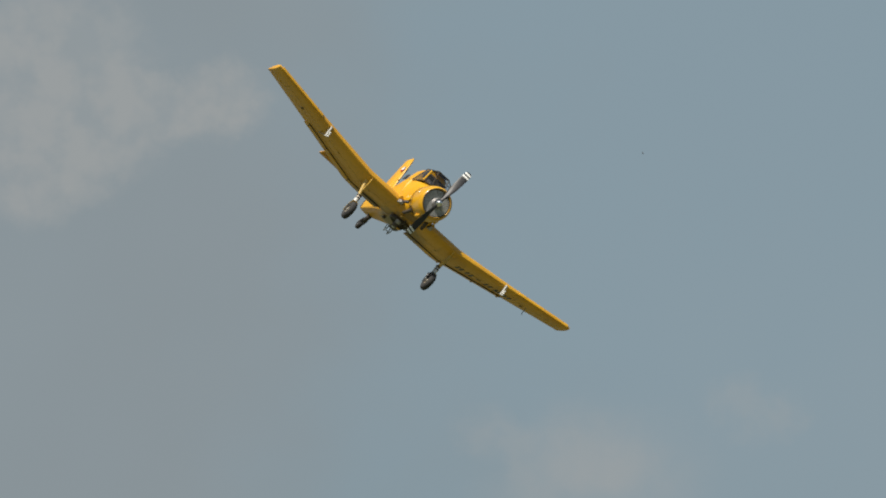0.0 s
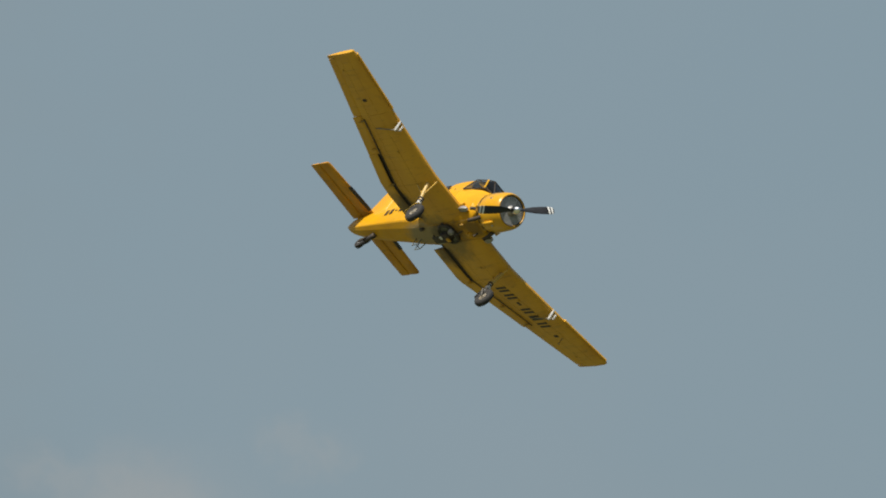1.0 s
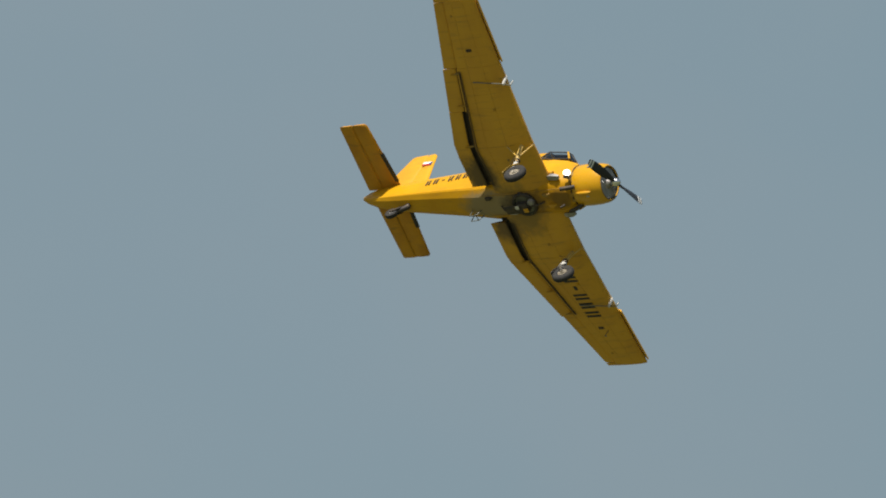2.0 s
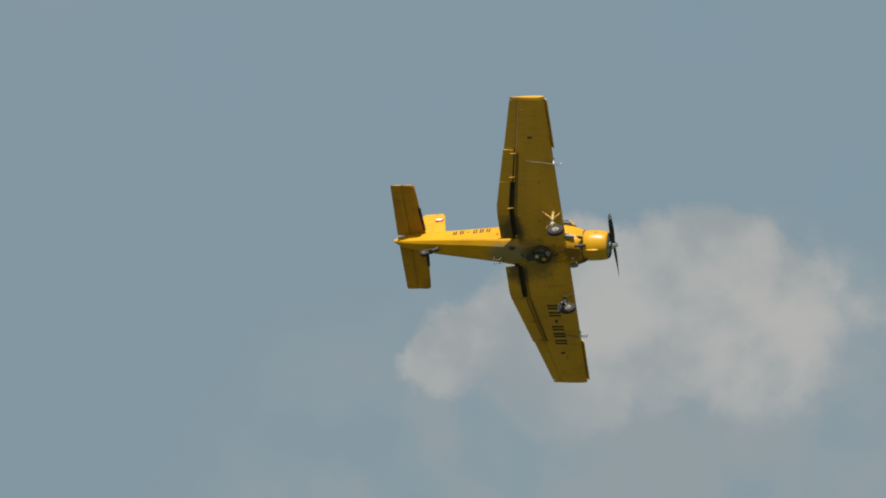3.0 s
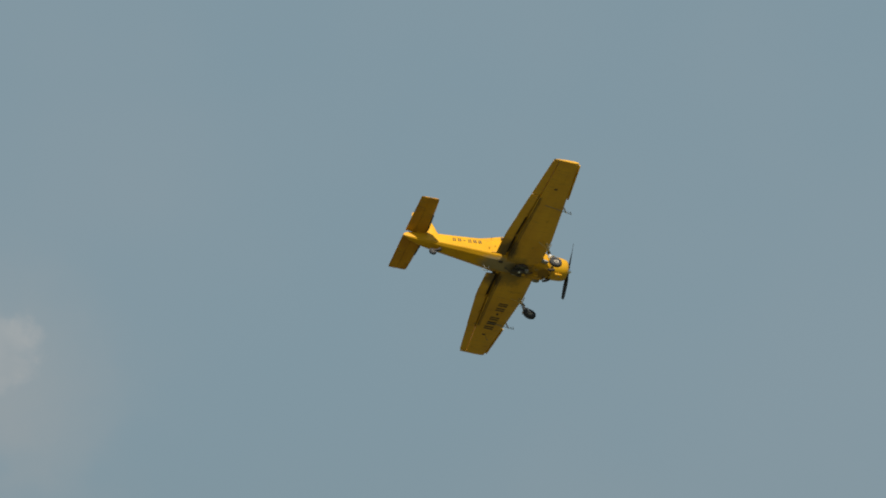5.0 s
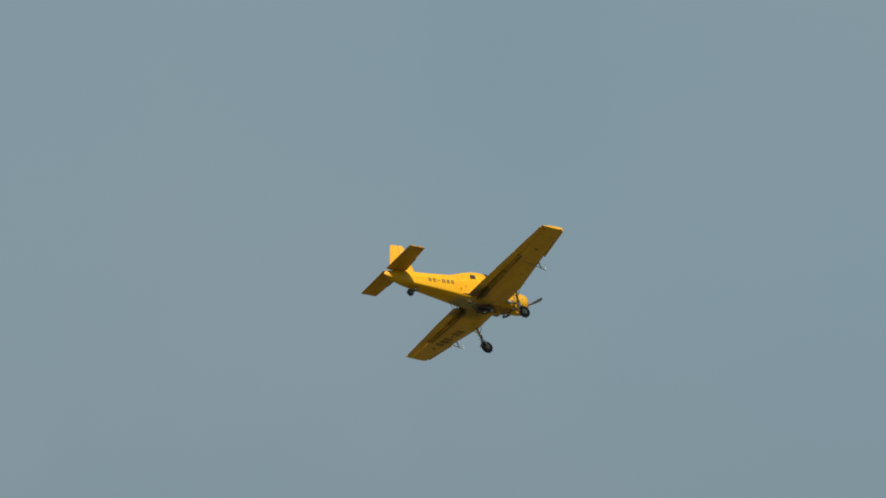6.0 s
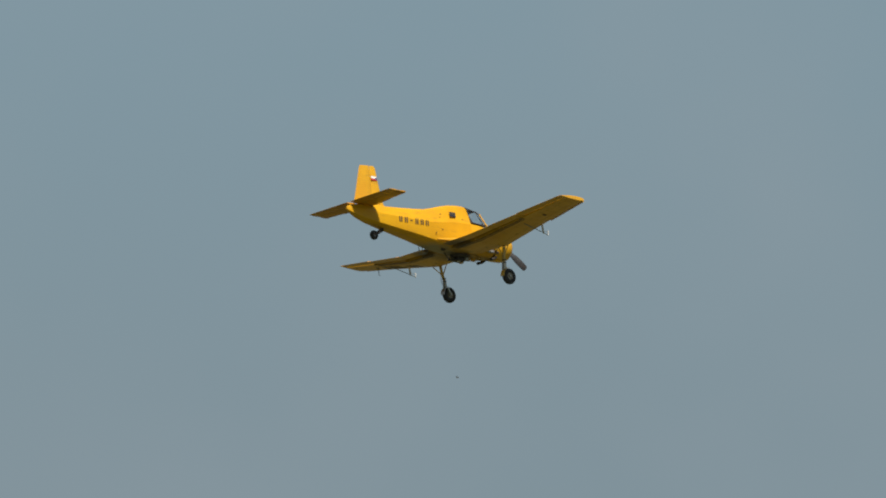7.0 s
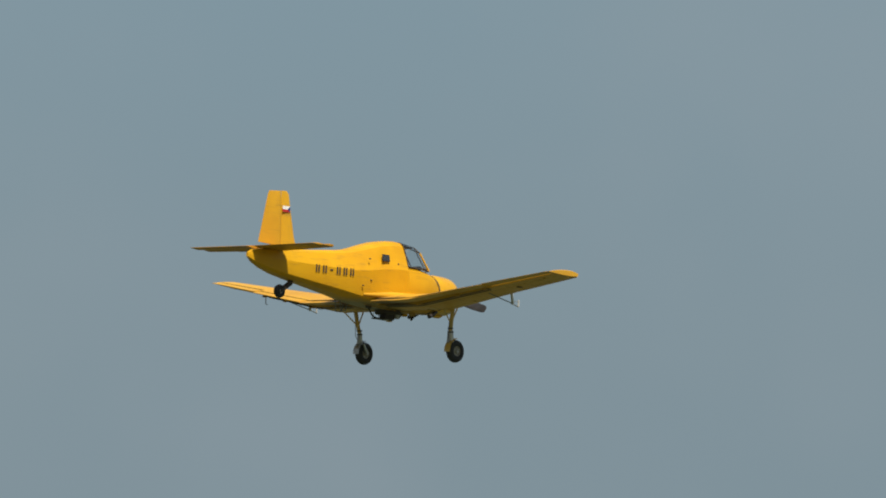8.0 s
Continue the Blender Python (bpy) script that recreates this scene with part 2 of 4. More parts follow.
ALLOY = material("dull_alloy", (0.36, 0.35, 0.34), 0.5, 0.6, (0.24, 0.23, 0.22), 9.0, 0.0, 0.15)
STRUT = material("grey_green_strut_paint", (0.16, 0.16, 0.13), 0.5, 0.1, (0.10, 0.10, 0.085), 5.0)
LEG = material("worn_leg_paint", (0.58, 0.35, 0.05), 0.45, 0.0, (0.44, 0.31, 0.10), 5.0, 0.3)
RIM = material("worn_wheel_paint", (0.34, 0.31, 0.25), 0.45, 0.2, (0.18, 0.15, 0.11), 14.0, 0.4)
VANE = material("grey_shutter_paint", (0.42, 0.42, 0.41), 0.45, 0.2, (0.30, 0.30, 0.29), 8.0)
SOOT = material("sooty_metal", (0.045, 0.040, 0.038), 0.6, 0.5, (0.09, 0.07, 0.05), 7.0, 0.0, 0.2)
PALE = material("worn_pale_paint", (0.58, 0.57, 0.54), 0.35, 0.1, (0.48, 0.47, 0.44), 9.0, 0.2)
WHITE = material("white_paint", (0.80, 0.80, 0.78), 0.4, 0.0, (0.72, 0.72, 0.70), 6.0)
RED = material("red_paint", (0.42, 0.025, 0.02), 0.4, 0.0, (0.36, 0.02, 0.018), 6.0)
BLUE = material("blue_paint", (0.02, 0.05, 0.22), 0.4, 0.0, (0.02, 0.04, 0.18), 6.0)
LEATHER = material("dark_leather", (0.05, 0.045, 0.042), 0.7, 0.0, (0.035, 0.032, 0.030), 9.0, 0.0, 0.2)
GLASS = glass_material()


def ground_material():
    """Grass in unseen colour zones, added to tune the light bounced under the aircraft: pale, dark green from about 140
    m out, duller beyond.
    """
    m = material("bounce_toned_grass", (0.082, 0.096, 0.042), 0.95, 0.0, (0.112, 0.115, 0.055), 0.02, 0.0, 0.6)
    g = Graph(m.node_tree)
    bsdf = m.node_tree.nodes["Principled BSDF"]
    near_tone = bsdf.inputs["Base Color"].links[0].from_socket
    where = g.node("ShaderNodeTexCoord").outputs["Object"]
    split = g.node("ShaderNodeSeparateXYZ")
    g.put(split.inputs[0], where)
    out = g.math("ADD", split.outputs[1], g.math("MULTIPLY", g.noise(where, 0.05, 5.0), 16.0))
    mid_tone = g.mix(g.noise(where, 0.6, 5.0, 0.6), (0.030, 0.047, 0.020), (0.046, 0.061, 0.027))
    far_tone = g.mix(g.noise(where, 0.4, 5.0, 0.6), (0.046, 0.050, 0.018), (0.064, 0.062, 0.024))
    outer_tones = g.mix(g.ramp(out, 226.0, 231.0), mid_tone, far_tone)
    g.put(bsdf.inputs["Base Color"], g.mix(g.ramp(out, 144.0, 149.0), near_tone, outer_tones))
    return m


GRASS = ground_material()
BARK = material("spruce_bark", (0.09, 0.065, 0.045), 0.9, 0.0, (0.06, 0.045, 0.035), 3.0, 0.0, 0.5)
NEEDLES = material("spruce_needles", (0.065, 0.095, 0.060), 0.9, 0.0, (0.090, 0.115, 0.075), 1.5, spec=0.1)
CHITIN = material("dark_insect_shell", (0.05, 0.05, 0.05), 0.6, 0.0, (0.08, 0.075, 0.07), 900.0)
WING = material("wing_paint", (0.60, 0.318, 0.020), 0.40, 0.0, (0.53, 0.268, 0.020), 0.9, 0.38, 0.04, 0.0, 0.45,
                [((-1.95, -0.95, -0.10), (0.65, 0.75, 0.25), (0.06, 0.045, 0.025)), ((-1.90, 0.80, -0.10), (0.60, 0.60, 0.25), (0.08, 0.055, 0.03)), ((-1.2, 0.2, -0.2), (0.8, 1.0, 0.2), (0.20, 0.13, 0.03))])

# ---------------------------------------------------------------- mesh tools


def part(name, bm, mats, parent, label="", smooth=True, sharp=38):
    """Links a bmesh as one mesh object under a thing or part."""
    bmesh.ops.recalc_face_normals(bm, faces=bm.faces)
    me = bpy.data.meshes.new(name)
    bm.to_mesh(me)
    bm.free()
    for m in mats if isinstance(mats, (list, tuple)) else [mats]:
        me.materials.append(m)
    if smooth:
        me.shade_smooth()
        me.set_sharp_from_angle(angle=radians(sharp))
    ob = new(name, me)
    ob.parent = parent
    return tagged(ob, label)


def loft(bm, rings, caps=True, closed=True, mats=None):
    """Skins closed rings of equal length; mats gives a material number for each side of the ring."""
    rows = [[bm.verts.new(p) for p in ring] for ring in rings]
    n = len(rows[0])
    for a, b in zip(rows, rows[1:]):
        for i in range(n if closed else n - 1):
            f = bm.faces.new((a[i], a[(i + 1) % n], b[(i + 1) % n], b[i]))
            if mats:
                f.material_index = mats[i]
    if caps:
        for row in (rows[0], rows[-1]):
            bm.faces.new(row)
    return bm


def tube(bm, points, radii, sides=10, caps=True):
    """A round bar along points."""
    points = [Vector(p) for p in points]
    if not isinstance(radii, (list, tuple)):
        radii = [radii] * len(points)
    rings, side = [], None
    for i, (p, r) in enumerate(zip(points, radii)):
        d = (points[min(i + 1, len(points) - 1)] - points[max(i - 1, 0)]).normalized()
        if side is None:
            side = d.cross(Vector((0, 0, 1)) if abs(d.z) < 0.9 else Vector((0, 1, 0))).normalized()
        side = (side - d * side.dot(d)).normalized()
        up = d.cross(side)
        rings.append([p + (side * math.cos(k * math.tau / sides) + up * math.sin(k * math.tau / sides)) * r for k in range(sides)])
    return loft(bm, rings, caps)


def lathe(bm, profile, centre, axis, sides=32, mats=None):
    """Turns a profile of (along, radius) round an axis; mats gives a material number for each stretch."""
    axis, centre = Vector(axis).normalized(), Vector(centre)
    side = axis.cross(Vector((0, 0, 1)) if abs(axis.z) < 0.9 else Vector((0, 1, 0))).normalized()
    up = axis.cross(side)
    rows = [[bm.verts.new(centre + axis * a + (side * math.cos(k * math.tau / sides) + up * math.sin(k * math.tau / sides)) * max(r, 1e-4))
             for k in range(sides)] for a, r in profile]
    for j, (a, b) in enumerate(zip(rows, rows[1:])):
        for i in range(sides):
            f = bm.faces.new((a[i], a[(i + 1) % sides], b[(i + 1) % sides], b[i]))
            if mats:
                f.material_index = mats[j]
    return bm


def plate(bm, corners, thick):
    """A flat polygon with thickness, grown along its normal to both sides."""
    pts = [Vector(c) for c in corners]
    normal = (pts[1] - pts[0]).cross(pts[2] - pts[0]).normalized() * thick / 2
    return loft(bm, [[p - normal for p in pts], [p + normal for p in pts]])


def sheet(bm, corners):
    """A slightly bulged pane."""
    pts = [Vector(c) for c in corners]
    mid = sum(pts, Vector()) / len(pts)
    normal = (pts[1] - pts[0]).cross(pts[2] - pts[0]).normalized()
    if normal.dot(mid - Vector((-0.4, 0, 1.2))) < 0:
        normal.negate()
    centre = bm.verts.new(mid + normal * 0.015)
    rim = [bm.verts.new(q) for q in pts]
    for a, b in zip(rim, rim[1:] + rim[:1]):
        bm.faces.new((a, b, centre))
    return bm


def block(bm, centre, size, bevel=0.0):
    cx, cy, cz = centre
    sx, sy, sz = (s / 2 for s in size)
    b = min(bevel, sx * 0.9, sy * 0.9, sz * 0.9)
    ring = lambda z, i: [(cx + x, cy + y, z) for x, y in ((-sx + i, -sy), (sx - i, -sy), (sx, -sy + i), (sx, sy - i), (sx - i, sy), (-sx + i, sy), (-sx, sy - i), (-sx, -sy + i))]
    inset = lambda z, i: [(cx + (p[0] - cx) * (1 - b / sx), cy + (p[1] - cy) * (1 - b / sy), z) for p in ring(z, i)]
    if b <= 0:
        return plate(bm, [(cx - sx, cy - sy, cz), (cx + sx, cy - sy, cz), (cx + sx, cy + sy, cz), (cx - sx, cy + sy, cz)], sz * 2)
    return loft(bm, [inset(cz - sz, b), ring(cz - sz + b, b), ring(cz + sz - b, b), inset(cz + sz, b)])


# ---------------------------------------------------------------- ground and trees


def build_ground():
    bm = bmesh.new()
    radii = [0, 4, 12, 30, 70, 150, 300, 600, 1200, 2400, 4600]
    rows = []
    for j, r in enumerate(radii):
        rows.append([bm.verts.new((r * math.cos(k * math.tau / 64), r * math.sin(k * math.tau / 64),
                                   0.0 if r < 20 else 0.25 * noise.noise((r * math.cos(k * math.tau / 64) / 90, r * math.sin(k * math.tau / 64) / 90, 0))))
                     for k in range(64)] if r else [bm.verts.new((0, 0, 0))])
    for a, b in zip(rows, rows[1:]):
        for k in range(64):
            bm.faces.new((a[0], b[k], b[(k + 1) % 64]) if len(a) == 1 else (a[k], b[k], b[(k + 1) % 64], a[(k + 1) % 64]))
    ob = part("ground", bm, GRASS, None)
    tagged(ob, "flat grass in unseen colour zones that tune the bounce light", "ground", kind="structure")


def build_spruce(azimuth, distance, height, seed, lean=0.0):
    """A spruce with a tapered trunk, drooping boughs in whorls and sprays of needles, standing on the ground."""
    rnd = random.Random(seed)
    a = radians(azimuth)
    base = Vector((math.sin(a) * distance, math.cos(a) * distance, -0.3))
    tree = new("spruce_tree")
    tree.location = base
    bm = bmesh.new()
    line = [(lean * (h / height) ** 2 + 0.05 * math.sin(h * 1.7 + seed), 0.04 * math.sin(h * 1.3), h) for h in np.linspace(0, height, 16)]
    tube(bm, line, [0.24 * (1 - i / 15) + 0.005 for i in range(16)], 9)
    part("trunk", bm, BARK, tree)
    bm = bmesh.new()

    def spray(p, d, length, width):
        side = d.cross(Vector((0, 0, 1))).normalized() * width
        drop = Vector((0, 0, -0.12 * length))
        v = [bm.verts.new(q) for q in (p - side * 0.4, p + d * length * 0.45 - side + drop * 0.6, p + d * length + drop, p + d * length * 0.5 + side + drop * 0.3, p + side * 0.4)]
        bm.faces.new(v)

    h = height * 0.12
    while h < height - 0.10:
        k = h / height
        reach = 0.15 * height * (1 - k) ** 0.95 + 0.10
        axis = Vector((lean * k * k + 0.05 * math.sin(h * 1.7 + seed), 0.04 * math.sin(h * 1.3), h))
        turn = rnd.random() * 6.28
        boughs = rnd.randint(5, 7)
        for i in range(boughs):
            ang = turn + i * math.tau / boughs + rnd.uniform(-0.3, 0.3)
            r = reach * rnd.uniform(0.55, 1.15)
            out = Vector((math.cos(ang), math.sin(ang), 0))
            rise = 0.9 * k ** 4 - 0.30
            tip = axis + out * r + Vector((0, 0, rise * r))
            tube(bm, [axis, axis.lerp(tip, 0.5) + Vector((0, 0, -0.05 * r)), tip], [0.028 * (1 - k) + 0.008, 0.016 * (1 - k) + 0.006, 0.004], 4)
            steps = max(2, int(r / 0.13))
            for s in range(steps):
                p = axis.lerp(tip, (s + 0.6) / steps)
                for way in (-1, 1, 0):
                    d = (out + out.cross(Vector((0, 0, 1))) * way * rnd.uniform(0.6, 1.2) + Vector((0, 0, rnd.uniform(-0.35, 0.15) + 0.25 * k))).normalized()
                    size = min(1.0, 0.36 + 0.7 * reach)
                    spray(p, d, size * (rnd.uniform(0.16, 0.34) * (0.5 + 0.5 * (1 - s / steps)) + 0.08), size * rnd.uniform(0.04, 0.08))
        h += rnd.uniform(0.16, 0.30) * (0.36 + 1.1 * (1 - k))
    for s in range(7):
        p = Vector((lean, 0.0, height - 0.12 * s))
        ang = s * 2.4
        spray(p, Vector((math.cos(ang) * 0.5, math.sin(ang) * 0.5, 0.75)).normalized(), 0.07 + 0.012 * s, 0.016)
    part("crown", bm, NEEDLES, tree, smooth=False)
    return tagged(tree, "tall dark green spruce with a thin ragged top", "tree", "spruces beyond the airfield")


# ---------------------------------------------------------------- the aircraft
# its own space: x to the nose, y to the port wing, z up; the leading edge of the wing is at x = 0

HUB = Vector((1.66, 0, 0.37))


def section(x, half, low, high, square, narrow=0.0):
    """A cross-section of the fuselage: square 1 is a sheet-metal box with a crease on its side, square 0 a circle."""
    tall = high - low
    box = [(0.0, 0.0), (0.5, 0.015), (0.84, 0.085), (0.905, 0.115), (0.93, 0.17), (0.965, 0.36), (0.99, 0.52), (1.0, 0.575), (1 - narrow * 0.6, 0.80), (1 - narrow, 0.93), (0.72 * (1 - narrow), 0.985), (0.35 * (1 - narrow), 1.0), (0.0, 1.0)]
    ring = []
    for k, (u, v) in enumerate(box):
        a = math.pi * k / 12
        ring.append((half * (square * u + (1 - square) * math.sin(a)), low + tall * (square * v + (1 - square) * (0.5 - 0.5 * math.cos(a)))))
    return [(x, y, z) for y, z in ring] + [(x, -y, z) for y, z in ring[-2:0:-1]]


def build_fuselage(plane):
    bm = bmesh.new()
    stations = [  # x, half width, bottom, top, squareness, narrowing
        (-6.71, 0.03, 0.76, 0.88, 1.0, 0.1), (-6.50, 0.11, 0.63, 0.98, 1.0, 0.15), (-6.2, 0.18, 0.51, 1.03, 1.0, 0.2),
        (-5.7, 0.26, 0.385, 1.07, 1.0, 0.25), (-5.0, 0.34, 0.27, 1.11, 1.0, 0.3), (-4.2, 0.41, 0.15, 1.17, 1.0, 0.36),
        (-3.4, 0.48, 0.03, 1.24, 1.0, 0.4), (-2.9, 0.52, -0.06, 1.30, 1.0, 0.42), (-2.5, 0.55, -0.13, 1.40, 1.0, 0.40),
        (-2.1, 0.58, -0.17, 1.52, 0.98, 0.36), (-1.7, 0.60, -0.20, 1.62, 0.95, 0.30), (-1.3, 0.61, -0.215, 1.68, 0.92, 0.34),
        (-0.97, 0.62, -0.225, 1.70, 0.9, 0.40), (-0.83, 0.62, -0.23, 1.69, 0.9, 0.42), (-0.77, 0.62, -0.23, 1.02, 0.9, 0.06),
        (-0.3, 0.62, -0.23, 1.02, 0.8, 0.06), (0.15, 0.60, -0.225, 0.98, 0.6, 0.05), (0.45, 0.56, -0.20, 0.93, 0.3, 0.03), (0.62, 0.51, -0.13, 0.87, 0.0, 0.0)]
    loft(bm, [section(*s) for s in stations])
    body = part("fuselage", bm, HULL, plane, "yellow sheet-metal fuselage with a stained belly", True, 17)
    for side in (-1, 1):
        # small square cabin window in its rubber frame
        at = lambda x, z, off=0.0: (x, side * (0.575 - 0.17 * (z - 1.0) + 0.02 + off), z)
        bm = bmesh.new()
        plate(bm, [at(-1.89, 1.065), at(-1.60, 1.065), at(-1.60, 1.250), at(-1.88, 1.250)], 0.03)
        frame_ob = part("cabin_window", bm, BLACK, body, "small square cabin window", False)
        bm = bmesh.new()
        plate(bm, [at(-1.865, 1.088, 0.018), at(-1.625, 1.088, 0.018), at(-1.625, 1.228, 0.018), at(-1.857, 1.228, 0.018)], 0.012)
        part("pane", bm, GLASS, frame_ob, "", False)
        # registration reduced to plain bars
        for k, x in enumerate((-4.31, -4.05, -3.80, -3.54, -3.29, -3.04)):
            tall = 0.03 if k == 2 else 0.20
            half = lambda xx: 0.016 + np.interp(xx, (-5.0, -4.2, -3.4, -2.9), (0.34, 0.41, 0.48, 0.52))
            for mid, wide in ((x, 0.10),) if k == 2 else ((x - 0.045, 0.044), (x + 0.045, 0.044)):
                bm = bmesh.new()
                plate(bm, [(xx, side * (half(xx) - 0.012), 0.655 + zz) for xx, zz in ((mid - wide / 2, -tall / 2), (mid + wide / 2, -tall / 2), (mid + wide / 2, tall / 2), (mid - wide / 2, tall / 2))], 0.012)
                part("marking_bar", bm, BLACK, body, "", False)
        # hand hold, step hole and rivet strip
        for x, z in ((-2.62, 0.33), (-2.38, 1.08), (-1.22, 1.04), (-2.30, 0.50)):
            bm = bmesh.new()
            block(bm, (x, side * 0.56, z), (0.05, 0.05, 0.035), 0.01)
            part("latch", bm, SOOT, body)
        bm = bmesh.new()
        tube(bm, [(-2.55, side * 0.50, 0.10), (-1.6, side * 0.65, 0.14), (-0.7, side * 0.70, 0.16), (0.1, side * 0.66, 0.12)], [0.03, 0.10, 0.11, 0.05], 12)
        part("wing_fillet", bm, YELLOW, body)
    # loop step below the trailing edge
    for y in (0.30,):
        bm = bmesh.new()
        tube(bm, [(-2.42, y, -0.10), (-2.50, y, -0.34), (-2.74, y, -0.36), (-2.78, y, -0.06)], 0.014, 8)
        tube(bm, [(-2.45, y - 0.16, -0.12), (-2.52, y - 0.16, -0.33), (-2.72, y - 0.16, -0.35), (-2.76, y - 0.16, -0.07)], 0.014, 8)
        tube(bm, [(-2.52, y, -0.34), (-2.53, y - 0.16, -0.33)], 0.012, 8)
        part("boarding_step", bm, STRUT, plane)
    return body


def build_cockpit(plane):
    base = part("cockpit", block(bmesh.new(), (-0.30, 0, 1.015), (0.92, 0.98, 0.03), 0.01), COVE, plane, "glazed single-seat cockpit with thin yellow frames")
    pts = {"rb": (-0.80, 0.575, 1.00), "rt": (-0.82, 0.39, 1.57), "rc": (-0.82, 0.22, 1.672), "mt": (-0.16, 0.40, 1.44), "mc": (-0.18, 0.21, 1.585), "fb": (0.14, 0.50, 0.965), "fc": (0.33, 0.22, 0.97)}
    pos = lambda key, s: Vector((pts[key][0], s * pts[key][1], pts[key][2]))
    for s in (-1, 1):
        for keys in (("rb", "fb", "mt", "rt"), ("fb", "fc", "mc", "mt"), ("rt", "mt", "mc", "rc")):
            part("pane", sheet(bmesh.new(), [pos(k, s) for k in keys]), GLASS, base, "", False)
        for a, b in (("rb", "rt"), ("rb", "fb"), ("fb", "mt"), ("mt", "rt"), ("fb", "fc"), ("fc", "mc"), ("mt", "mc"), ("rt", "rc")):
            part("frame_bar", tube(bmesh.new(), [pos(a, s), pos(b, s)], 0.028 if (a, b) == ("fb", "mt") else 0.014, 8), YELLOW if (a, b) == ("fb", "mt") else SOOT, base)
    part("pane", sheet(bmesh.new(), [pos("fc", 1), pos("fc", -1), pos("mc", -1), pos("mc", 1)]), GLASS, base, "", False)
    part("roof_panel", plate(bmesh.new(), [pos("rc", 1), pos("rc", -1), pos("mc", -1), pos("mc", 1)], 0.02), BLACK, base, "dark roof panel", False)
    part("frame_bar", tube(bmesh.new(), [pos("mc", 1), pos("mc", -1)], 0.018, 8), SOOT, base)
    bm = bmesh.new()
    block(bm, (-0.70, 0, 1.17), (0.08, 0.42, 0.30), 0.03), block(bm, (-0.52, 0, 1.06), (0.36, 0.46, 0.07), 0.03)
    part("seat", bm, LEATHER, base, "empty dark seat")
    bm = bmesh.new()
    block(bm, (0.04, 0, 1.05), (0.14, 0.60, 0.10), 0.03)
    part("instrument_panel", bm, BLACK, base)
    part("control_stick", tube(bmesh.new(), [(-0.25, 0, 1.02), (-0.22, 0, 1.25)], [0.014, 0.022], 8), BLACK, base)
    part("bulkhead", block(bmesh.new(), (-0.80, 0, 1.27), (0.012, 0.80, 0.50), 0.004), COVE, base)


def build_engine(plane):
    bm = bmesh.new()
    c = (0, 0, HUB.z)
    lathe(bm, [(0.60, 0.535), (0.64, 0.555), (0.9, 0.560), (1.2, 0.548), (1.38, 0.520), (1.46, 0.485), (1.485, 0.452), (1.46, 0.430), (1.36, 0.435), (0.9, 0.50), (0.62, 0.50)], c, (1, 0, 0), 48,
          [0, 0, 0, 0, 0, 0, 0, 1, 1, 1])
    cowl = part("cowling", bm, [GLOSS, COVE], plane, "round glossy yellow engine cowling")
    bm = bmesh.new()
    lathe(bm, [(1.485, 0.464), (1.492, 0.452), (1.485, 0.440), (1.478, 0.452), (1.485, 0.464)], c, (1, 0, 0), 48)
    part("cowl_lip", bm, SOOT, cowl)
    for z, y in ((0.37, 0.556), (0.37, -0.556), (0.924, 0.0), (-0.184, 0.0)):
        part("cowl_latch", block(bmesh.new(), (1.05, y, z), (0.09, 0.03 if y else 0.05, 0.05 if y else 0.03), 0.01), STEEL, cowl)
    # gap flaps between cowling and firewall
    bm = bmesh.new()
    lathe(bm, [(0.572, 0.50), (0.572, 0.556), (0.600, 0.559), (0.600, 0.50), (0.572, 0.50)], c, (1, 0, 0), 40)
    part("cowl_gap", bm, SOOT, cowl)
    for k in range(10, 18):
        a = k * math.tau / 18
        bm = bmesh.new()
        w = 0.085
        pts = [(x, r * math.cos(a + d), HUB.z + r * math.sin(a + d)) for x, r, d in ((0.67, 0.548, -w), (0.67, 0.548, w), (0.53, 0.566, w), (0.53, 0.566, -w))]
        plate(bm, pts, 0.008)
        part("cowl_flap", bm, BELLY, cowl, "", False)
    bm = bmesh.new()
    lathe(bm, [(0.62, 0.505), (0.63, 0.02)], c, (1, 0, 0), 32)
    part("firewall", bm, COVE, plane)
    # radial engine
    bm = bmesh.new()
    lathe(bm, [(0.85, 0.2), (1.05, 0.25), (1.30, 0.25), (1.38, 0.20), (1.46, 0.14), (1.56, 0.09)], c, (1, 0, 0), 24)
    engine = part("engine", bm, ALLOY, plane, "nine-cylinder radial engine")
    for k in range(9):
        a = k * math.tau / 9 + math.pi / 2
        d = Vector((0, math.cos(a), math.sin(a)))
        bm = bmesh.new()
        profile = [(0.18, 0.075)]
        for j in range(6):
            profile += [(0.21 + j * 0.03, 0.080), (0.215 + j * 0.03, 0.100), (0.23 + j * 0.03, 0.100), (0.235 + j * 0.03, 0.080)]
        lathe(bm, profile + [(0.405, 0.085), (0.42, 0.04), (0.425, 0.001)], HUB + Vector((-0.48, 0, 0)), d, 14)
        part("cylinder", bm, ALLOY, engine)
        part("push_rod", tube(bmesh.new(), [HUB + Vector((-0.30, 0, 0)) + d * 0.2, HUB + Vector((-0.36, 0, 0)) + d * 0.40], 0.014, 6), STEEL, engine)
    # shutter vanes in front of the cylinders
    for k in range(36):
        a = k * math.tau / 36
        d, s = Vector((0, math.cos(a), math.sin(a))), Vector((0, -math.sin(a), math.cos(a)))
        bm = bmesh.new()
        o = HUB + Vector((-0.235, 0, 0))
        plate(bm, [o + d * 0.13 - s * 0.008, o + d * 0.13 + s * 0.008, o + d * 0.41 + s * 0.026, o + d * 0.41 - s * 0.026], 0.006)
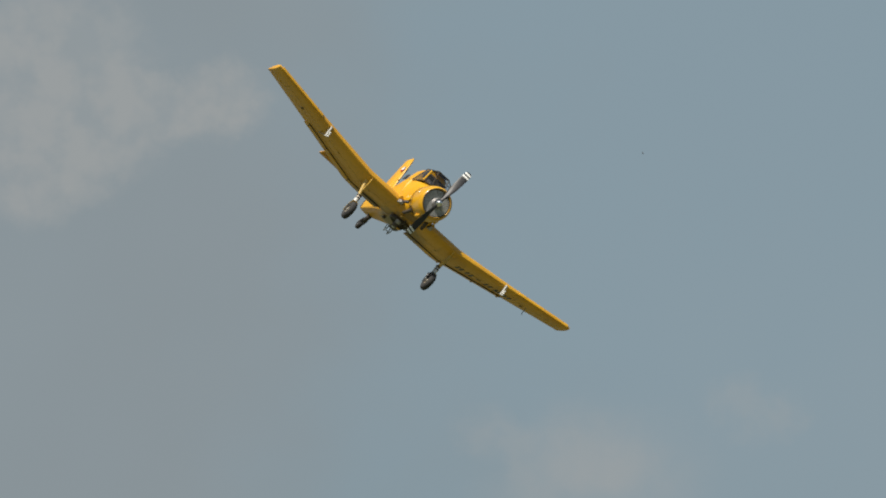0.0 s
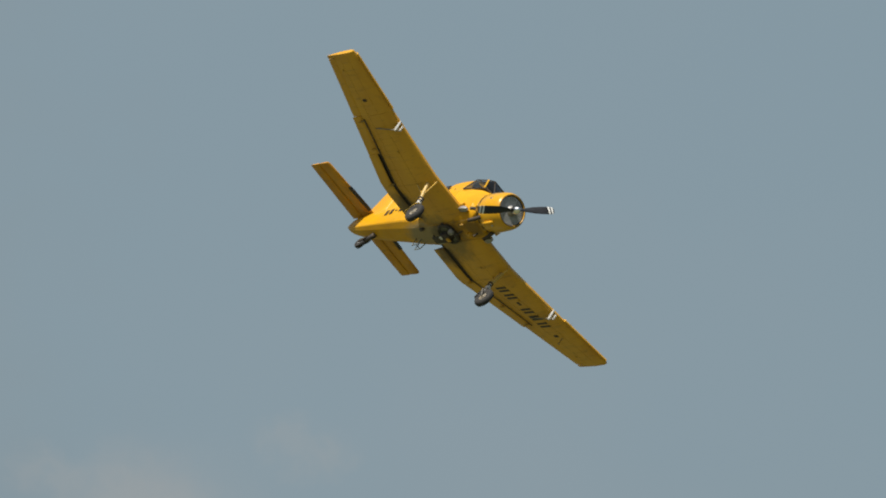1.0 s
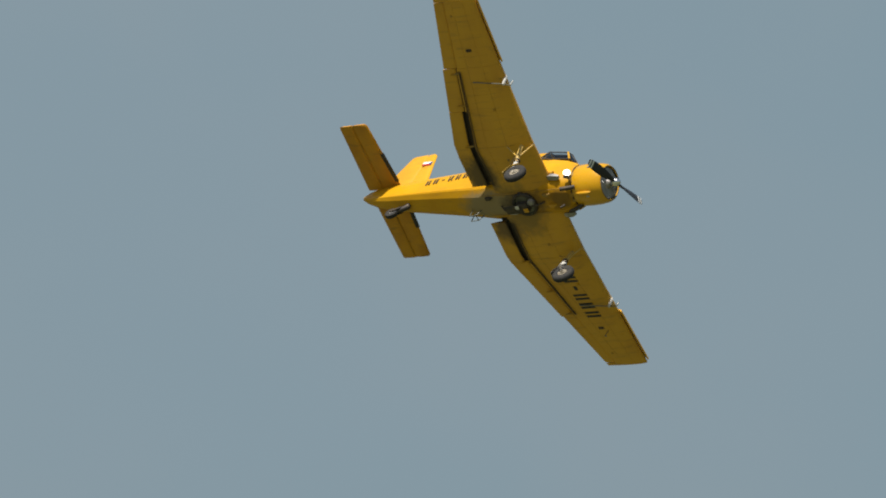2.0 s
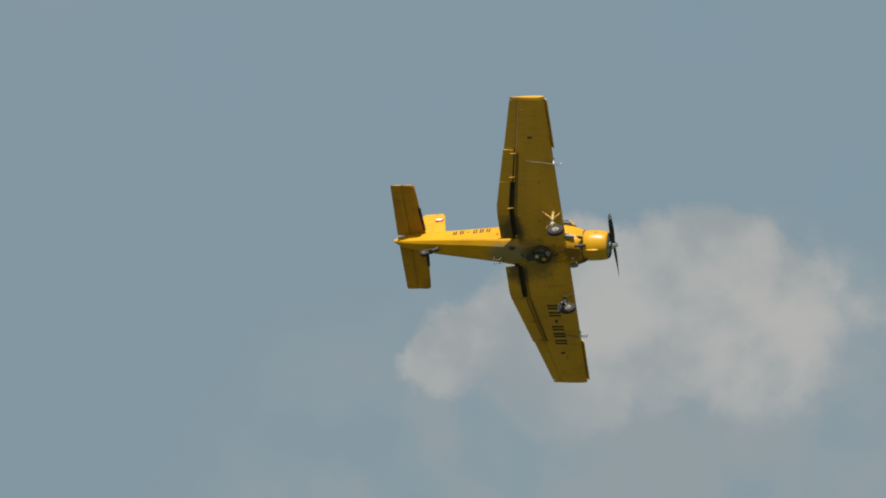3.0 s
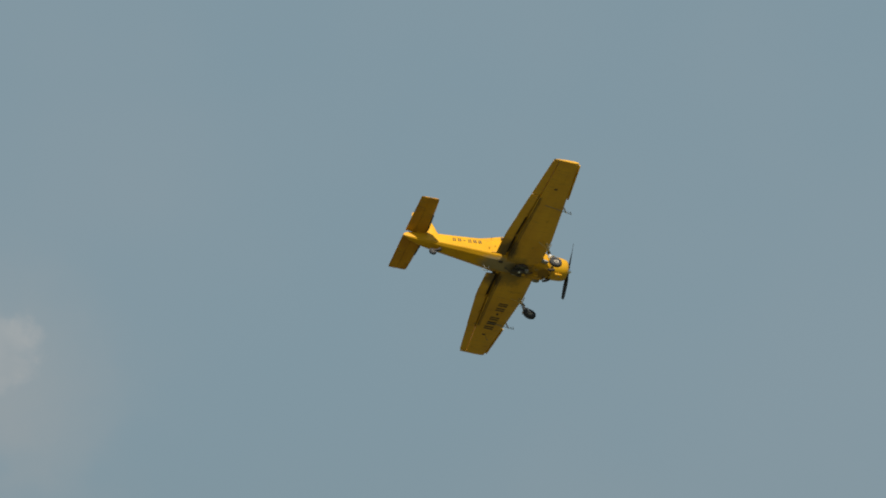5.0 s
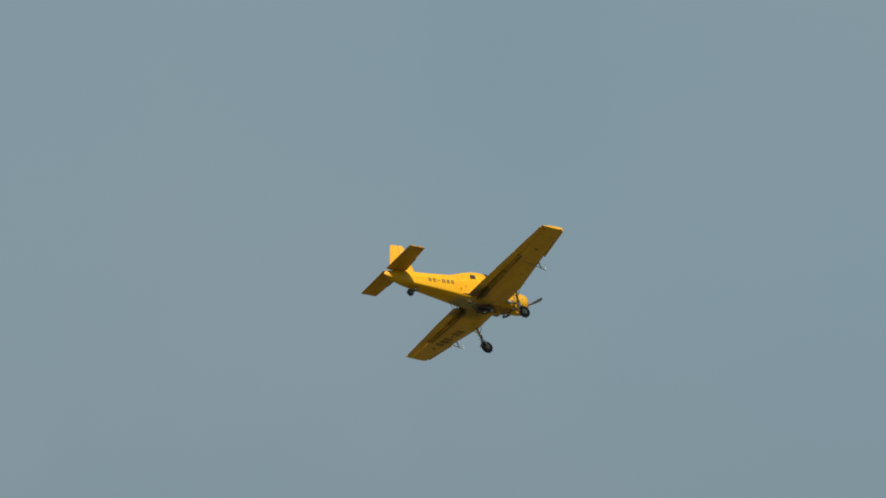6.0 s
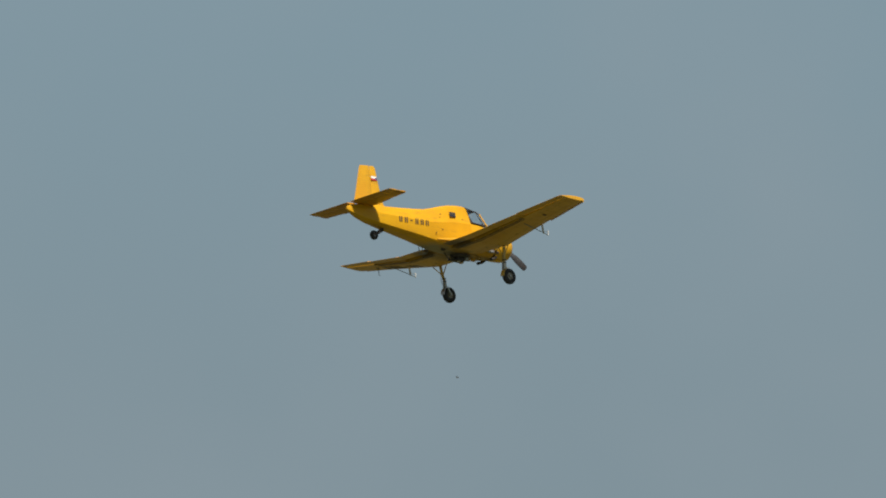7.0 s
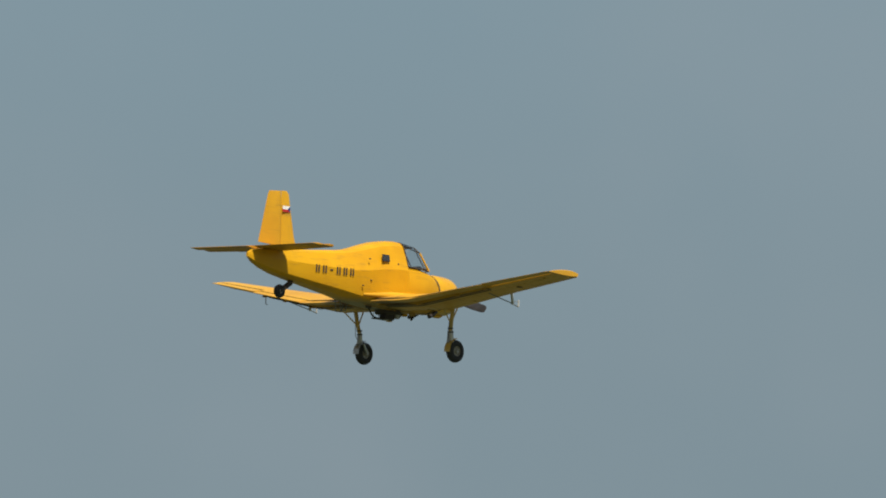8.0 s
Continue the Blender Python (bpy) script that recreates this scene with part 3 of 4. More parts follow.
        part("shutter_vane", bm, VANE, engine, "", False)
    # exhaust stubs, scoop and drains below the nose
    for points, r, mat, name in (
            ([(0.72, -0.30, -0.10), (0.55, -0.34, -0.20), (0.36, -0.37, -0.26)], 0.055, SOOT, "exhaust_pipe"),
            ([(0.72, 0.30, -0.10), (0.55, 0.34, -0.20), (0.36, 0.37, -0.26)], 0.055, SOOT, "exhaust_pipe"),
            ([(0.60, -0.51, 0.02), (0.55, -0.58, -0.01), (0.49, -0.62, -0.05)], 0.045, SOOT, "exhaust_pipe"),
            ([(0.30, 0.14, -0.26), (0.20, 0.14, -0.36)], 0.03, SOOT, "drain_pipe")):
        bm = bmesh.new()
        tube(bm, points, [r, r * 1.05, r], 14) if len(points) == 3 else tube(bm, points, r, 10)
        part(name, bm, mat, engine)
    # slightly domed discs behind the cowling, added and angled to throw a sun glint
    for s in (-1, 1):
        bm = bmesh.new()
        lathe(bm, [(-0.10, 0.02), (-0.10, 0.095), (-0.006, 0.108), (0.0, 0.102), (0.0008, 0.08), (0.0014, 0.055), (0.0018, 0.03), (0.002, 0.001)], (0.475, s * 0.585, 0.172), (0.387, s * 0.878, -0.282), 28)
        part("glint_disc", bm, GLINT_LACQUER, cowl)
    for s in (-1, 1):
        bm = bmesh.new()
        loft(bm, [[(x, s * y0 + dy * w, z0 + dz * w) for dy, dz in ((-.07, -.05), (.07, -.05), (.07, .05), (-.07, .05))]
                  for x, y0, z0, w in ((0.32, 0.60, -0.02, 0.6), (0.22, 0.61, -0.02, 1.0), (0.05, 0.62, -0.01, 1.0), (-0.1, 0.60, 0.0, 0.5))])
        part("air_duct", bm, ALLOY, engine)
    bm = bmesh.new()
    loft(bm, [[(x, y0 + 0.06 * w * math.cos(k * math.tau / 12), z0 + 0.05 * w * math.sin(k * math.tau / 12)) for k in range(12)]
              for x, y0, z0, w in ((1.18, -0.12, -0.175, 0.5), (1.05, -0.12, -0.20, 1.0), (0.85, -0.12, -0.20, 1.0), (0.72, -0.12, -0.17, 0.5))])
    part("oil_scoop", bm, YELLOW, cowl)


def build_propeller(plane):
    bm = bmesh.new()
    lathe(bm, [(-0.12, 0.10), (-0.06, 0.13), (0.0, 0.125), (0.06, 0.105), (0.11, 0.075), (0.15, 0.035), (0.163, 0.0005)], (0, 0, 0), (1, 0, 0), 24)
    prop = part("propeller", bm, POLISHED, plane, "two-bladed black propeller with white-striped tips")
    prop.location = HUB
    for s in (-1, 1):
        bm = bmesh.new()
        rings, stripe = [], []
        for r, chord, thick, twist in ((0.10, 0.11, 0.09, 62), (0.22, 0.13, 0.075, 55), (0.40, 0.19, 0.05, 44), (0.65, 0.235, 0.036, 33), (0.90, 0.245, 0.028, 26),
                                       (1.08, 0.24, 0.023, 22), (1.14, 0.235, 0.022, 21), (1.20, 0.23, 0.021, 20), (1.25, 0.22, 0.019, 19), (1.31, 0.195, 0.016, 18), (1.345, 0.13, 0.012, 18)):
            t = -radians(90 - twist)
            ring = []
            for k in range(12):
                a = k * math.tau / 12
                u, w = chord / 2 * math.cos(a), thick / 2 * math.sin(a)
                ring.append((u * math.cos(t) * -1 + w * math.sin(t), s * (u * math.sin(t) + w * math.cos(t)), s * r))
            rings.append(ring)
        loft(bm, rings)
        bmesh.ops.recalc_face_normals(bm, faces=bm.faces)
        for f in bm.faces:
            r = abs(f.calc_center_median().z)
            if f.normal.x > 0.1 and (1.14 < r < 1.20 or 1.25 < r < 1.32):
                f.material_index = 1
        part("blade", bm, [BLACK, WHITE], prop)
    return prop


def foil(k):
    """Half thickness of a wing section at k of its chord."""
    return 5 * (0.2969 * math.sqrt(k) - 0.126 * k - 0.3516 * k * k + 0.2843 * k ** 3 - 0.1036 * k ** 4)


def wing_at(y):
    """Leading edge x, trailing edge x, z and relative thickness of the wing at y >= 0."""
    if y <= 1.85:
        return 0.0, -2.38, 0.025, 0.182
    k = (y - 1.85) / (6.11 - 1.85)
    return -0.20 * k, -2.38 + 0.91 * k, 0.025 + 0.655 * k, 0.182 - 0.042 * k


def skin(y, s, k, top, shift=(0, 0)):
    le, te, z, t = wing_at(y)
    chord = le - te
    camber = 0.012 * chord * (1 - (2 * k - 0.8) ** 2) if k > 0 else 0.0
    return Vector((le - k * chord + shift[0], s * y, z + camber + (1 if top else -1) * foil(k) * t * chord + shift[1] - 0.07 * k * max(0.0, min(1.0, (6.11 - y) / 4.26))))


def wing_ring(y, s, end, lip):
    """Section of the fixed part of the wing: it ends at 'end' of the chord below and at 'lip' above, with a hollow between."""
    up = [skin(y, s, k, True) for k in (0.0, 0.012, 0.04, 0.09, 0.17, 0.28, 0.4, 0.52, 0.62, end, lip)]
    low = [skin(y, s, k, False) for k in (end, 0.62, 0.52, 0.4, 0.28, 0.17, 0.09, 0.04, 0.012)]
    hollow = [skin(y, s, lip, True, (0, -0.012)), skin(y, s, end + 0.004, True, (0, -0.02))]
    return up + hollow + low


def movable_ring(y, s, start, stretch, drop, turn):
    """Section of a flap or aileron, turned down about its nose."""
    le, te, z, t = wing_at(y)
    chord = le - te
    nose = (skin(y, s, start, True) + skin(y, s, start, False)) / 2
    ks = (0.0, 0.03, 0.1, 0.25, 0.5, 0.75, 1.0)
    length = (1 - start) * chord * stretch
    thick = (skin(y, s, start, True).z - skin(y, s, start, False).z) * 0.82
    ring = []
    shape = lambda k: thick / 2 * (math.sqrt(k / 0.12) if k < 0.12 else (1 - (k - 0.12) / 0.88) ** 0.9 + 0.02)
    for k in ks:
        ring.append((k * length, shape(k)))
    for k in ks[:0:-1]:
        ring.append((k * length, -shape(k) * 0.7 - 0.002))
    c, sn = math.cos(turn), math.sin(turn)
    return [Vector((nose.x - (a * c - b * sn), s * y, nose.z - drop - (a * sn) + b * c)) for a, b in ring]


def build_wing(plane, s):
    wide_end = 2.0 if s > 0 else 2.9          # where the wide slot ahead of the flap narrows
    bm = bmesh.new()
    # lip and roof of the hollow are coloured dark in place of its shade
    side = [0] * 10 + [1, 1, 0] + [0] * 9
    ys = [0.0, 0.5, 1.0, 1.5, 1.85, 2.4, 3.1, 3.6, 4.13]
    loft(bm, [wing_ring(y, s, 0.732, 0.87) for y in ys if y <= wide_end] + [wing_ring(wide_end, s, 0.732, 0.87)], True, True, side)
    loft(bm, [wing_ring(wide_end + 0.002, s, 0.755, 0.86)] + [wing_ring(y, s, 0.755, 0.86) for y in ys if y > wide_end], True, True, side)
    loft(bm, [wing_ring(y, s, 0.742, 0.755) for y in (4.135, 4.6, 5.1, 5.6, 6.02)], True, True, side)
    wing = part("wing", bm, [WING, COVE], plane, "long tapered yellow wing with dihedral outer panel")
    # rounded tip cap
    bm = bmesh.new()
    tip = [wing_ring(6.02, s, 0.742, 0.755)[:11] + [skin(6.02, s, 0.99, True), skin(6.02, s, 0.99, False)] + wing_ring(6.02, s, 0.742, 0.755)[13:]]
    for grow, y in ((0.93, 6.08), (0.75, 6.12)):
        mid = sum(tip[0], Vector()) / len(tip[0])
        tip.append([Vector((mid.x + (p.x - mid.x) * (0.995 if grow > 0.8 else 0.98), s * y, mid.z + 0.01 + (p.z - mid.z) * grow)) for p in tip[0]])
    part("wing_tip", loft(bm, tip), WING, wing)
    # flap in two panels, aileron
    for a, b, start, drop in ((0.62, wide_end, 0.808, 0.03), (wide_end + 0.004, 4.128, 0.774, 0.018)):
        bm = bmesh.new()
        n = 5
        # flap nose darkened: the shade of the slot is put into its colour
        loft(bm, [movable_ring(a + (b - a) * k / n, s, start, 1.05, drop, radians(2.5)) for k in range(n + 1)], True, True, [1, 1] + [0] * 10 + [1])
        part("flap", bm, [WING, COVE], wing)
    bm = bmesh.new()
    loft(bm, [movable_ring(4.14 + (6.0 - 4.14) * k / 5, s, 0.752, 1.0, 0.0, radians(1)) for k in range(6)])
    part("aileron", bm, WING, wing)
    # slat ahead of the outer panel
    bm = bmesh.new()
    rings = []
    for y in np.linspace(4.15, 6.0, 6):
        o = skin(y, s, 0.0, True)
        rings.append([o + Vector((dx, 0, dz)) for dx, dz in ((0.10, -0.015), (0.085, 0.022), (0.03, 0.062), (-0.06, 0.098), (-0.10, 0.108), (-0.04, 0.078), (0.02, 0.035), (0.05, -0.005), (0.07, -0.04))])
    loft(bm, rings)
    part("slat", bm, YELLOW, wing)
    for y in (4.4, 5.1, 5.8):
        o = skin(y, s, 0.02, True)
        part("slat_track", block(bmesh.new(), (o.x + 0.02, s * y, o.z + 0.0), (0.12, 0.02, 0.04), 0.006), SOOT, wing)
    # flap hinges, boom tube and its clips
    for y in (1.92, 3.1, 4.0):
        o = skin(y, s, 0.755, False)
        bm = bmesh.new()
        loft(bm, [[o + Vector((dx, dy, dz)) for dx, dz in ((0.10, 0.0), (0.06, -0.03), (-0.10, -0.06), (-0.20, -0.05), (-0.14, -0.01))] for dy in (-0.016, 0.016)])
        part("flap_hinge", bm, BELLY, wing)
    bm = bmesh.new()
    line = [skin(y, s, 0.690, False, (0, -0.03)) for y in (0.62, 1.3, 1.85, 2.6, 3.4, 4.05)]
    tube(bm, line, 0.013, 8)
    part("boom_tube", bm, SOOT, wing, "thin dark metal spray tube")
    bm = bmesh.new()
    tube(bm, [skin(y, s, 0.722, False, (0, -0.006)) for y in (0.62, 1.3, 1.85, 2.6, 3.4, 4.05)], 0.016, 6)
    part("seam", bm, COVE, wing)
    # hooked bracket under the outer panel, with a bright plate, and its stay
    o = skin(3.72, s, 0.04, False)
    back = skin(3.72, s, 0.52, False)
    low = o.z - 0.30
    part("bracket", tube(bmesh.new(), [back, Vector((-0.05, s * 3.69, low + 0.05)), Vector((0.24, s * 3.67, low - 0.02))], 0.014, 8), STRUT, wing)
    bm = bmesh.new()
    loft(bm, [[(x + dx, s * 3.69 + dy, z) for dx, dy in ((0.02, -0.035), (0.035, 0.0), (0.02, 0.035), (-0.02, 0.03), (-0.02, -0.03))] for x, z in ((-0.09, o.z + 0.10), (-0.03, low + 0.06), (-0.02, low + 0.02))])
    part("bracket_post", bm, PALE, wing, "pale flat bracket post")
    part("bracket_plate", block(bmesh.new(), (0.235, s * 3.68, low + 0.07), (0.022, 0.05, 0.19), 0.008), PALE, wing)
    part("bracket", tube(bmesh.new(), [Vector((-0.04, s * 3.69, low + 0.10)), Vector((0.23, s * 3.68, low + 0.12))], 0.008, 6), STRUT, wing)
    if s > 0:
        e = skin(4.75, s, 0.35, False)
        part("bracket", tube(bmesh.new(), [e, e + Vector((0.0, 0, -0.24)), e + Vector((0.07, 0, -0.25))], 0.012, 8), STRUT, wing)
        # registration below the port wing, reduced to plain bars
        for k in range(6):
            y = 2.36 + k * 0.345
            tall = 0.10 if k == 2 else 0.44
            for mid, wide in ((y, 0.14),) if k == 2 else ((y - 0.07, 0.075), (y + 0.07, 0.075)):
                pts = []
                for dx, dy in ((-tall / 2, -wide / 2), (tall / 2, -wide / 2), (tall / 2, wide / 2), (-tall / 2, wide / 2)):
                    le, te, z, t = wing_at(mid + dy)
                    pts.append(skin(mid + dy, s, (le - (-0.84 + dx)) / (le - te), False, (0, -0.004)))
                part("marking_bar", plate(bmesh.new(), pts, 0.012), BLACK, wing, "", False)
    # inspection lid and drain spots
    for y, k, w in ((4.62, 0.44, 0.17), (5.62, 0.62, 0.06), (2.9, 0.3, 0.07), (1.4, 0.35, 0.06)):
        o = skin(y, s, k, False)
        part("inspection_lid", block(bmesh.new(), (o.x, o.y, o.z - 0.004), (w, 0.06 + w * 0.15, 0.02), 0.006), COVE if w > 0.1 else BELLY, wing)
    part("spar_seam", tube(bmesh.new(), [skin(1.85, s, k, False, (0, -0.002)) for k in (0.03, 0.2, 0.4, 0.69)], 0.007, 5), BELLY, wing)
    # rib and spar seams on the lower skin
    for y in (0.95, 1.45, 2.35, 2.85, 3.35, 4.45, 4.95, 5.45):
        part("rib_seam", tube(bmesh.new(), [skin(y, s, k, False, (0, -0.001)) for k in (0.04, 0.15, 0.3, 0.5, 0.66)], 0.0028, 5), BELLY, wing)
    for k0 in (0.28, 0.55):
        part("spar_seam", tube(bmesh.new(), [skin(y, s, k0, False, (0, -0.001)) for y in (0.65, 1.85, 3.0, 4.1, 5.0, 5.95)], 0.0028, 5), BELLY, wing)
    return wing


def slab(bm, ring_pairs, thick):
    """A streamlined surface through (nose, tail) pairs; thick is its greatest thickness along the given normal."""
    rings = []
    for nose, tail, normal, t in ring_pairs:
        nose, tail, normal = Vector(nose), Vector(tail), Vector(normal).normalized()
        ks = (0.0, 0.03, 0.12, 0.3, 0.6, 1.0)
        half = lambda k: t * (foil(k) if k < 1 else 0.03)
        rings.append([nose.lerp(tail, k) + normal * half(k) for k in ks] + [nose.lerp(tail, k) - normal * half(k) for k in ks[:0:-1]])
    return loft(bm, rings)


def build_tail(plane):
    for s in (-1, 1):
        n = (0, 0, 1)
        bm = bmesh.new()
        hinge = lambda y: -6.14 - 0.05 * (y / 2.24)
        slab(bm, [((-5.52 - 0.17 * y / 2.24, s * y, 1.05 + 0.01 * y), (hinge(y), s * y, 1.06 + 0.005 * y), n, 0.11 - 0.02 * y / 2.24) for y in (0.0, 0.8, 1.6, 2.17)] +
             [((-5.74, s * 2.23, 1.08), (-6.17, s * 2.23, 1.075), n, 0.05)], 0.1)
        tail = part("tailplane", bm, TAIL, plane, "yellow tailplane toned darker for underside shade, with a black strip on its root leading edge")
        bm = bmesh.new()
        slab(bm, [((hinge(y) + 0.015, s * y, 1.06 + 0.005 * y), (-6.62 + 0.03 * y / 2.24, s * y, 1.06 + 0.006 * y), n, 0.075) for y in (0.10, 0.8, 1.6, 2.17)] +
             [((-6.16, s * 2.23, 1.075), (-6.57, s * 2.23, 1.075), n, 0.04)], 0.1)
        part("elevator", bm, TAIL, tail)
        for up in (-1, 1):
            part("hinge_seam", tube(bmesh.new(), [(hinge(y) + 0.004, s * y, 1.06 + 0.005 * y + up * 0.021) for y in (0.3, 1.2, 2.15)], 0.008, 6), BELLY, tail)
        bm = bmesh.new()
        loft(bm, [[Vector((-5.52 - 0.17 * y / 2.24, s * y, 1.05 + 0.01 * y)) + Vector(d) for d in ((0.03, 0, 0), (0.0, 0, 0.035), (-0.07, 0, 0.048), (-0.03, 0, 0), (-0.07, 0, -0.048), (0.0, 0, -0.035))] for y in (0.32, 0.8, 1.25)])
        part("leading_edge_strip", bm, BLACK, tail)
    n = (0, 1, 0)
    bm = bmesh.new()
    slab(bm, [((-4.62, 0, 1.06), (-5.40, 0, 1.06), n, 0.10), ((-4.80, 0, 1.22), (-5.40, 0, 1.22), n, 0.10), ((-4.89, 0, 1.45), (-5.41, 0, 1.45), n, 0.095), ((-5.05, 0, 2.1), (-5.43, 0, 2.1), n, 0.08),
              ((-5.16, 0, 2.58), (-5.45, 0, 2.58), n, 0.07), ((-5.24, 0, 2.66), (-5.45, 0, 2.66), n, 0.04)], 0.1)
    fin = part("fin", bm, YELLOW, plane, "upright yellow fin with a small national flag")
    bm = bmesh.new()
    slab(bm, [((-5.39, 0, 1.16), (-6.30, 0, 1.20), n, 0.09), ((-5.395, 0, 1.6), (-6.20, 0, 1.6), n, 0.085), ((-5.415, 0, 2.2), (-6.06, 0, 2.2), n, 0.07), ((-5.465, 0, 2.57), (-5.97, 0, 2.55), n, 0.06),
              ((-5.47, 0, 2.65), (-5.92, 0, 2.62), n, 0.03)], 0.1)
    part("rudder", bm, YELLOW, fin)
    for s in (-1, 1):
        y = s * 0.047
        for z0, z1, mat in ((2.16, 2.25, WHITE), (2.09, 2.16, RED)):
            part("flag_stripe", plate(bmesh.new(), [(-5.42, y, z0), (-5.13, y, z0), (-5.13, y, z1), (-5.42, y, z1)], 0.014), mat, fin, "", False)
        part("flag_wedge", plate(bmesh.new(), [(-5.13, y * 1.06, 2.09), (-5.13, y * 1.06, 2.25), (-5.23, y * 1.06, 2.17)], 0.014), BLUE, fin, "", False)
    # tail wheel on its leg
    leg = part("tail_gear", tube(bmesh.new(), [(-4.95, 0, 0.36), (-4.96, 0, 0.20), (-5.12, 0, 0.10), (-5.30, 0, 0.0)], [0.085, 0.08, 0.07, 0.05], 10), SOOT, plane, "dark castoring tail wheel on a sprung leg")
    for y in (-0.085, 0.085):
        part("fork", plate(bmesh.new(), [(-5.10, y, 0.13), (-5.12, y, 0.05), (-5.40, y, -0.09), (-5.40, y, -0.01)], 0.018), SOOT, leg, "", False)
    bm = bmesh.new()
    lathe(bm, [(-0.06, 0.06), (-0.07, 0.13), (-0.055, 0.17), (0.0, 0.185), (0.055, 0.17), (0.07, 0.13), (0.06, 0.06)], (-5.37, 0, -0.05), (0, 1, 0), 24)
    part("tyre", bm, RUBBER, leg)
    part("hub", lathe(bmesh.new(), [(-0.062, 0.001), (-0.062, 0.062), (0.062, 0.062), (0.062, 0.001)], (-5.37, 0, -0.05), (0, 1, 0), 16), ALLOY, leg)


def build_main_gear(plane, s):
    y = s * 1.66
    leg = part("main_gear", tube(bmesh.new(), [(-0.27, y + s * 0.12, -0.06), (-0.24, y + s * 0.05, -0.48), (-0.20, y, -0.72)], [0.060, 0.056, 0.053], 12), LEG, plane,
               "fixed landing gear leg with braces and wheel")
    part("damper", tube(bmesh.new(), [(-0.20, y, -0.70), (-0.19, y, -0.74), (-0.14, y, -1.05)], [0.05, 0.072, 0.066], 12), PALE, leg)
    part("damper", tube(bmesh.new(), [(-0.24, y - s * 0.02, -0.80), (-0.27, y - s * 0.02, -1.02), (-0.10, y - s * 0.02, -1.14)], [0.035, 0.04, 0.035], 10), ALLOY, leg)
    for z in (-0.66, -0.76):
        part("collar", lathe(bmesh.new(), [(-0.02, 0.05), (-0.02, 0.078), (0.02, 0.078), (0.02, 0.05)], (-0.205 if z > -0.7 else -0.187, y, z), (0.1, 0, -1), 14), SOOT, leg)
    for q in ((-0.84, y + s * 0.20, -0.05), (0.02, y + s * 0.05, -0.04)):
        part("brace", tube(bmesh.new(), [q, (-0.23, y + s * 0.03, -0.54)], 0.019, 8), LEG, leg)
    part("brake_line", tube(bmesh.new(), [(-0.32, y + s * 0.06, -0.4), (-0.34, y + s * 0.02, -0.8), (-0.2, y - s * 0.08, -1.12), (-0.04, y - s * 0.1, -1.25)], 0.008, 6), BLACK, leg)
    bm = bmesh.new()
    tube(bm, [(-0.14, y - s * 0.12, -1.02), (-0.06, y - s * 0.12, -1.16), (0.02, y - s * 0.12, -1.27)], 0.034, 10)
    tube(bm, [(0.02, y - s * 0.14, -1.27), (0.02, y + s * 0.10, -1.27)], 0.03, 10)
    part("axle_arm", bm, STEEL, leg)
    bm = bmesh.new()
    lathe(bm, [(-0.075, 0.14), (-0.095, 0.19), (-0.095, 0.25), (-0.07, 0.292), (-0.03, 0.308), (0.0, 0.31), (0.03, 0.308), (0.07, 0.292), (0.095, 0.25), (0.095, 0.19), (0.075, 0.14)], (0.02, y, -1.27), (0, 1, 0), 36)
    part("tyre", bm, RUBBER, leg)
    bm = bmesh.new()
    lathe(bm, [(-0.085, 0.001), (-0.085, 0.05), (-0.05, 0.07), (-0.045, 0.12), (-0.07, 0.16), (0.07, 0.16), (0.045, 0.12), (0.05, 0.07), (0.085, 0.05), (0.085, 0.001)], (0.02, y, -1.27), (0, 1, 0), 28)
    part("rim", bm, RIM, leg)
    # mudguard behind the wheel
    bm = bmesh.new()
    rings = []
    for k in range(8):
        a = radians(95 + k * 13)
        rings.append([(0.02 + r * math.cos(a), y + dy, -1.27 + r * math.sin(a)) for r, dy in ((0.345, -0.10), (0.36, 0.0), (0.345, 0.10), (0.333, 0.10), (0.348, 0.0), (0.333, -0.10))])
    part("mudguard", loft(bm, rings), STEEL if s > 0 else LEG, leg)


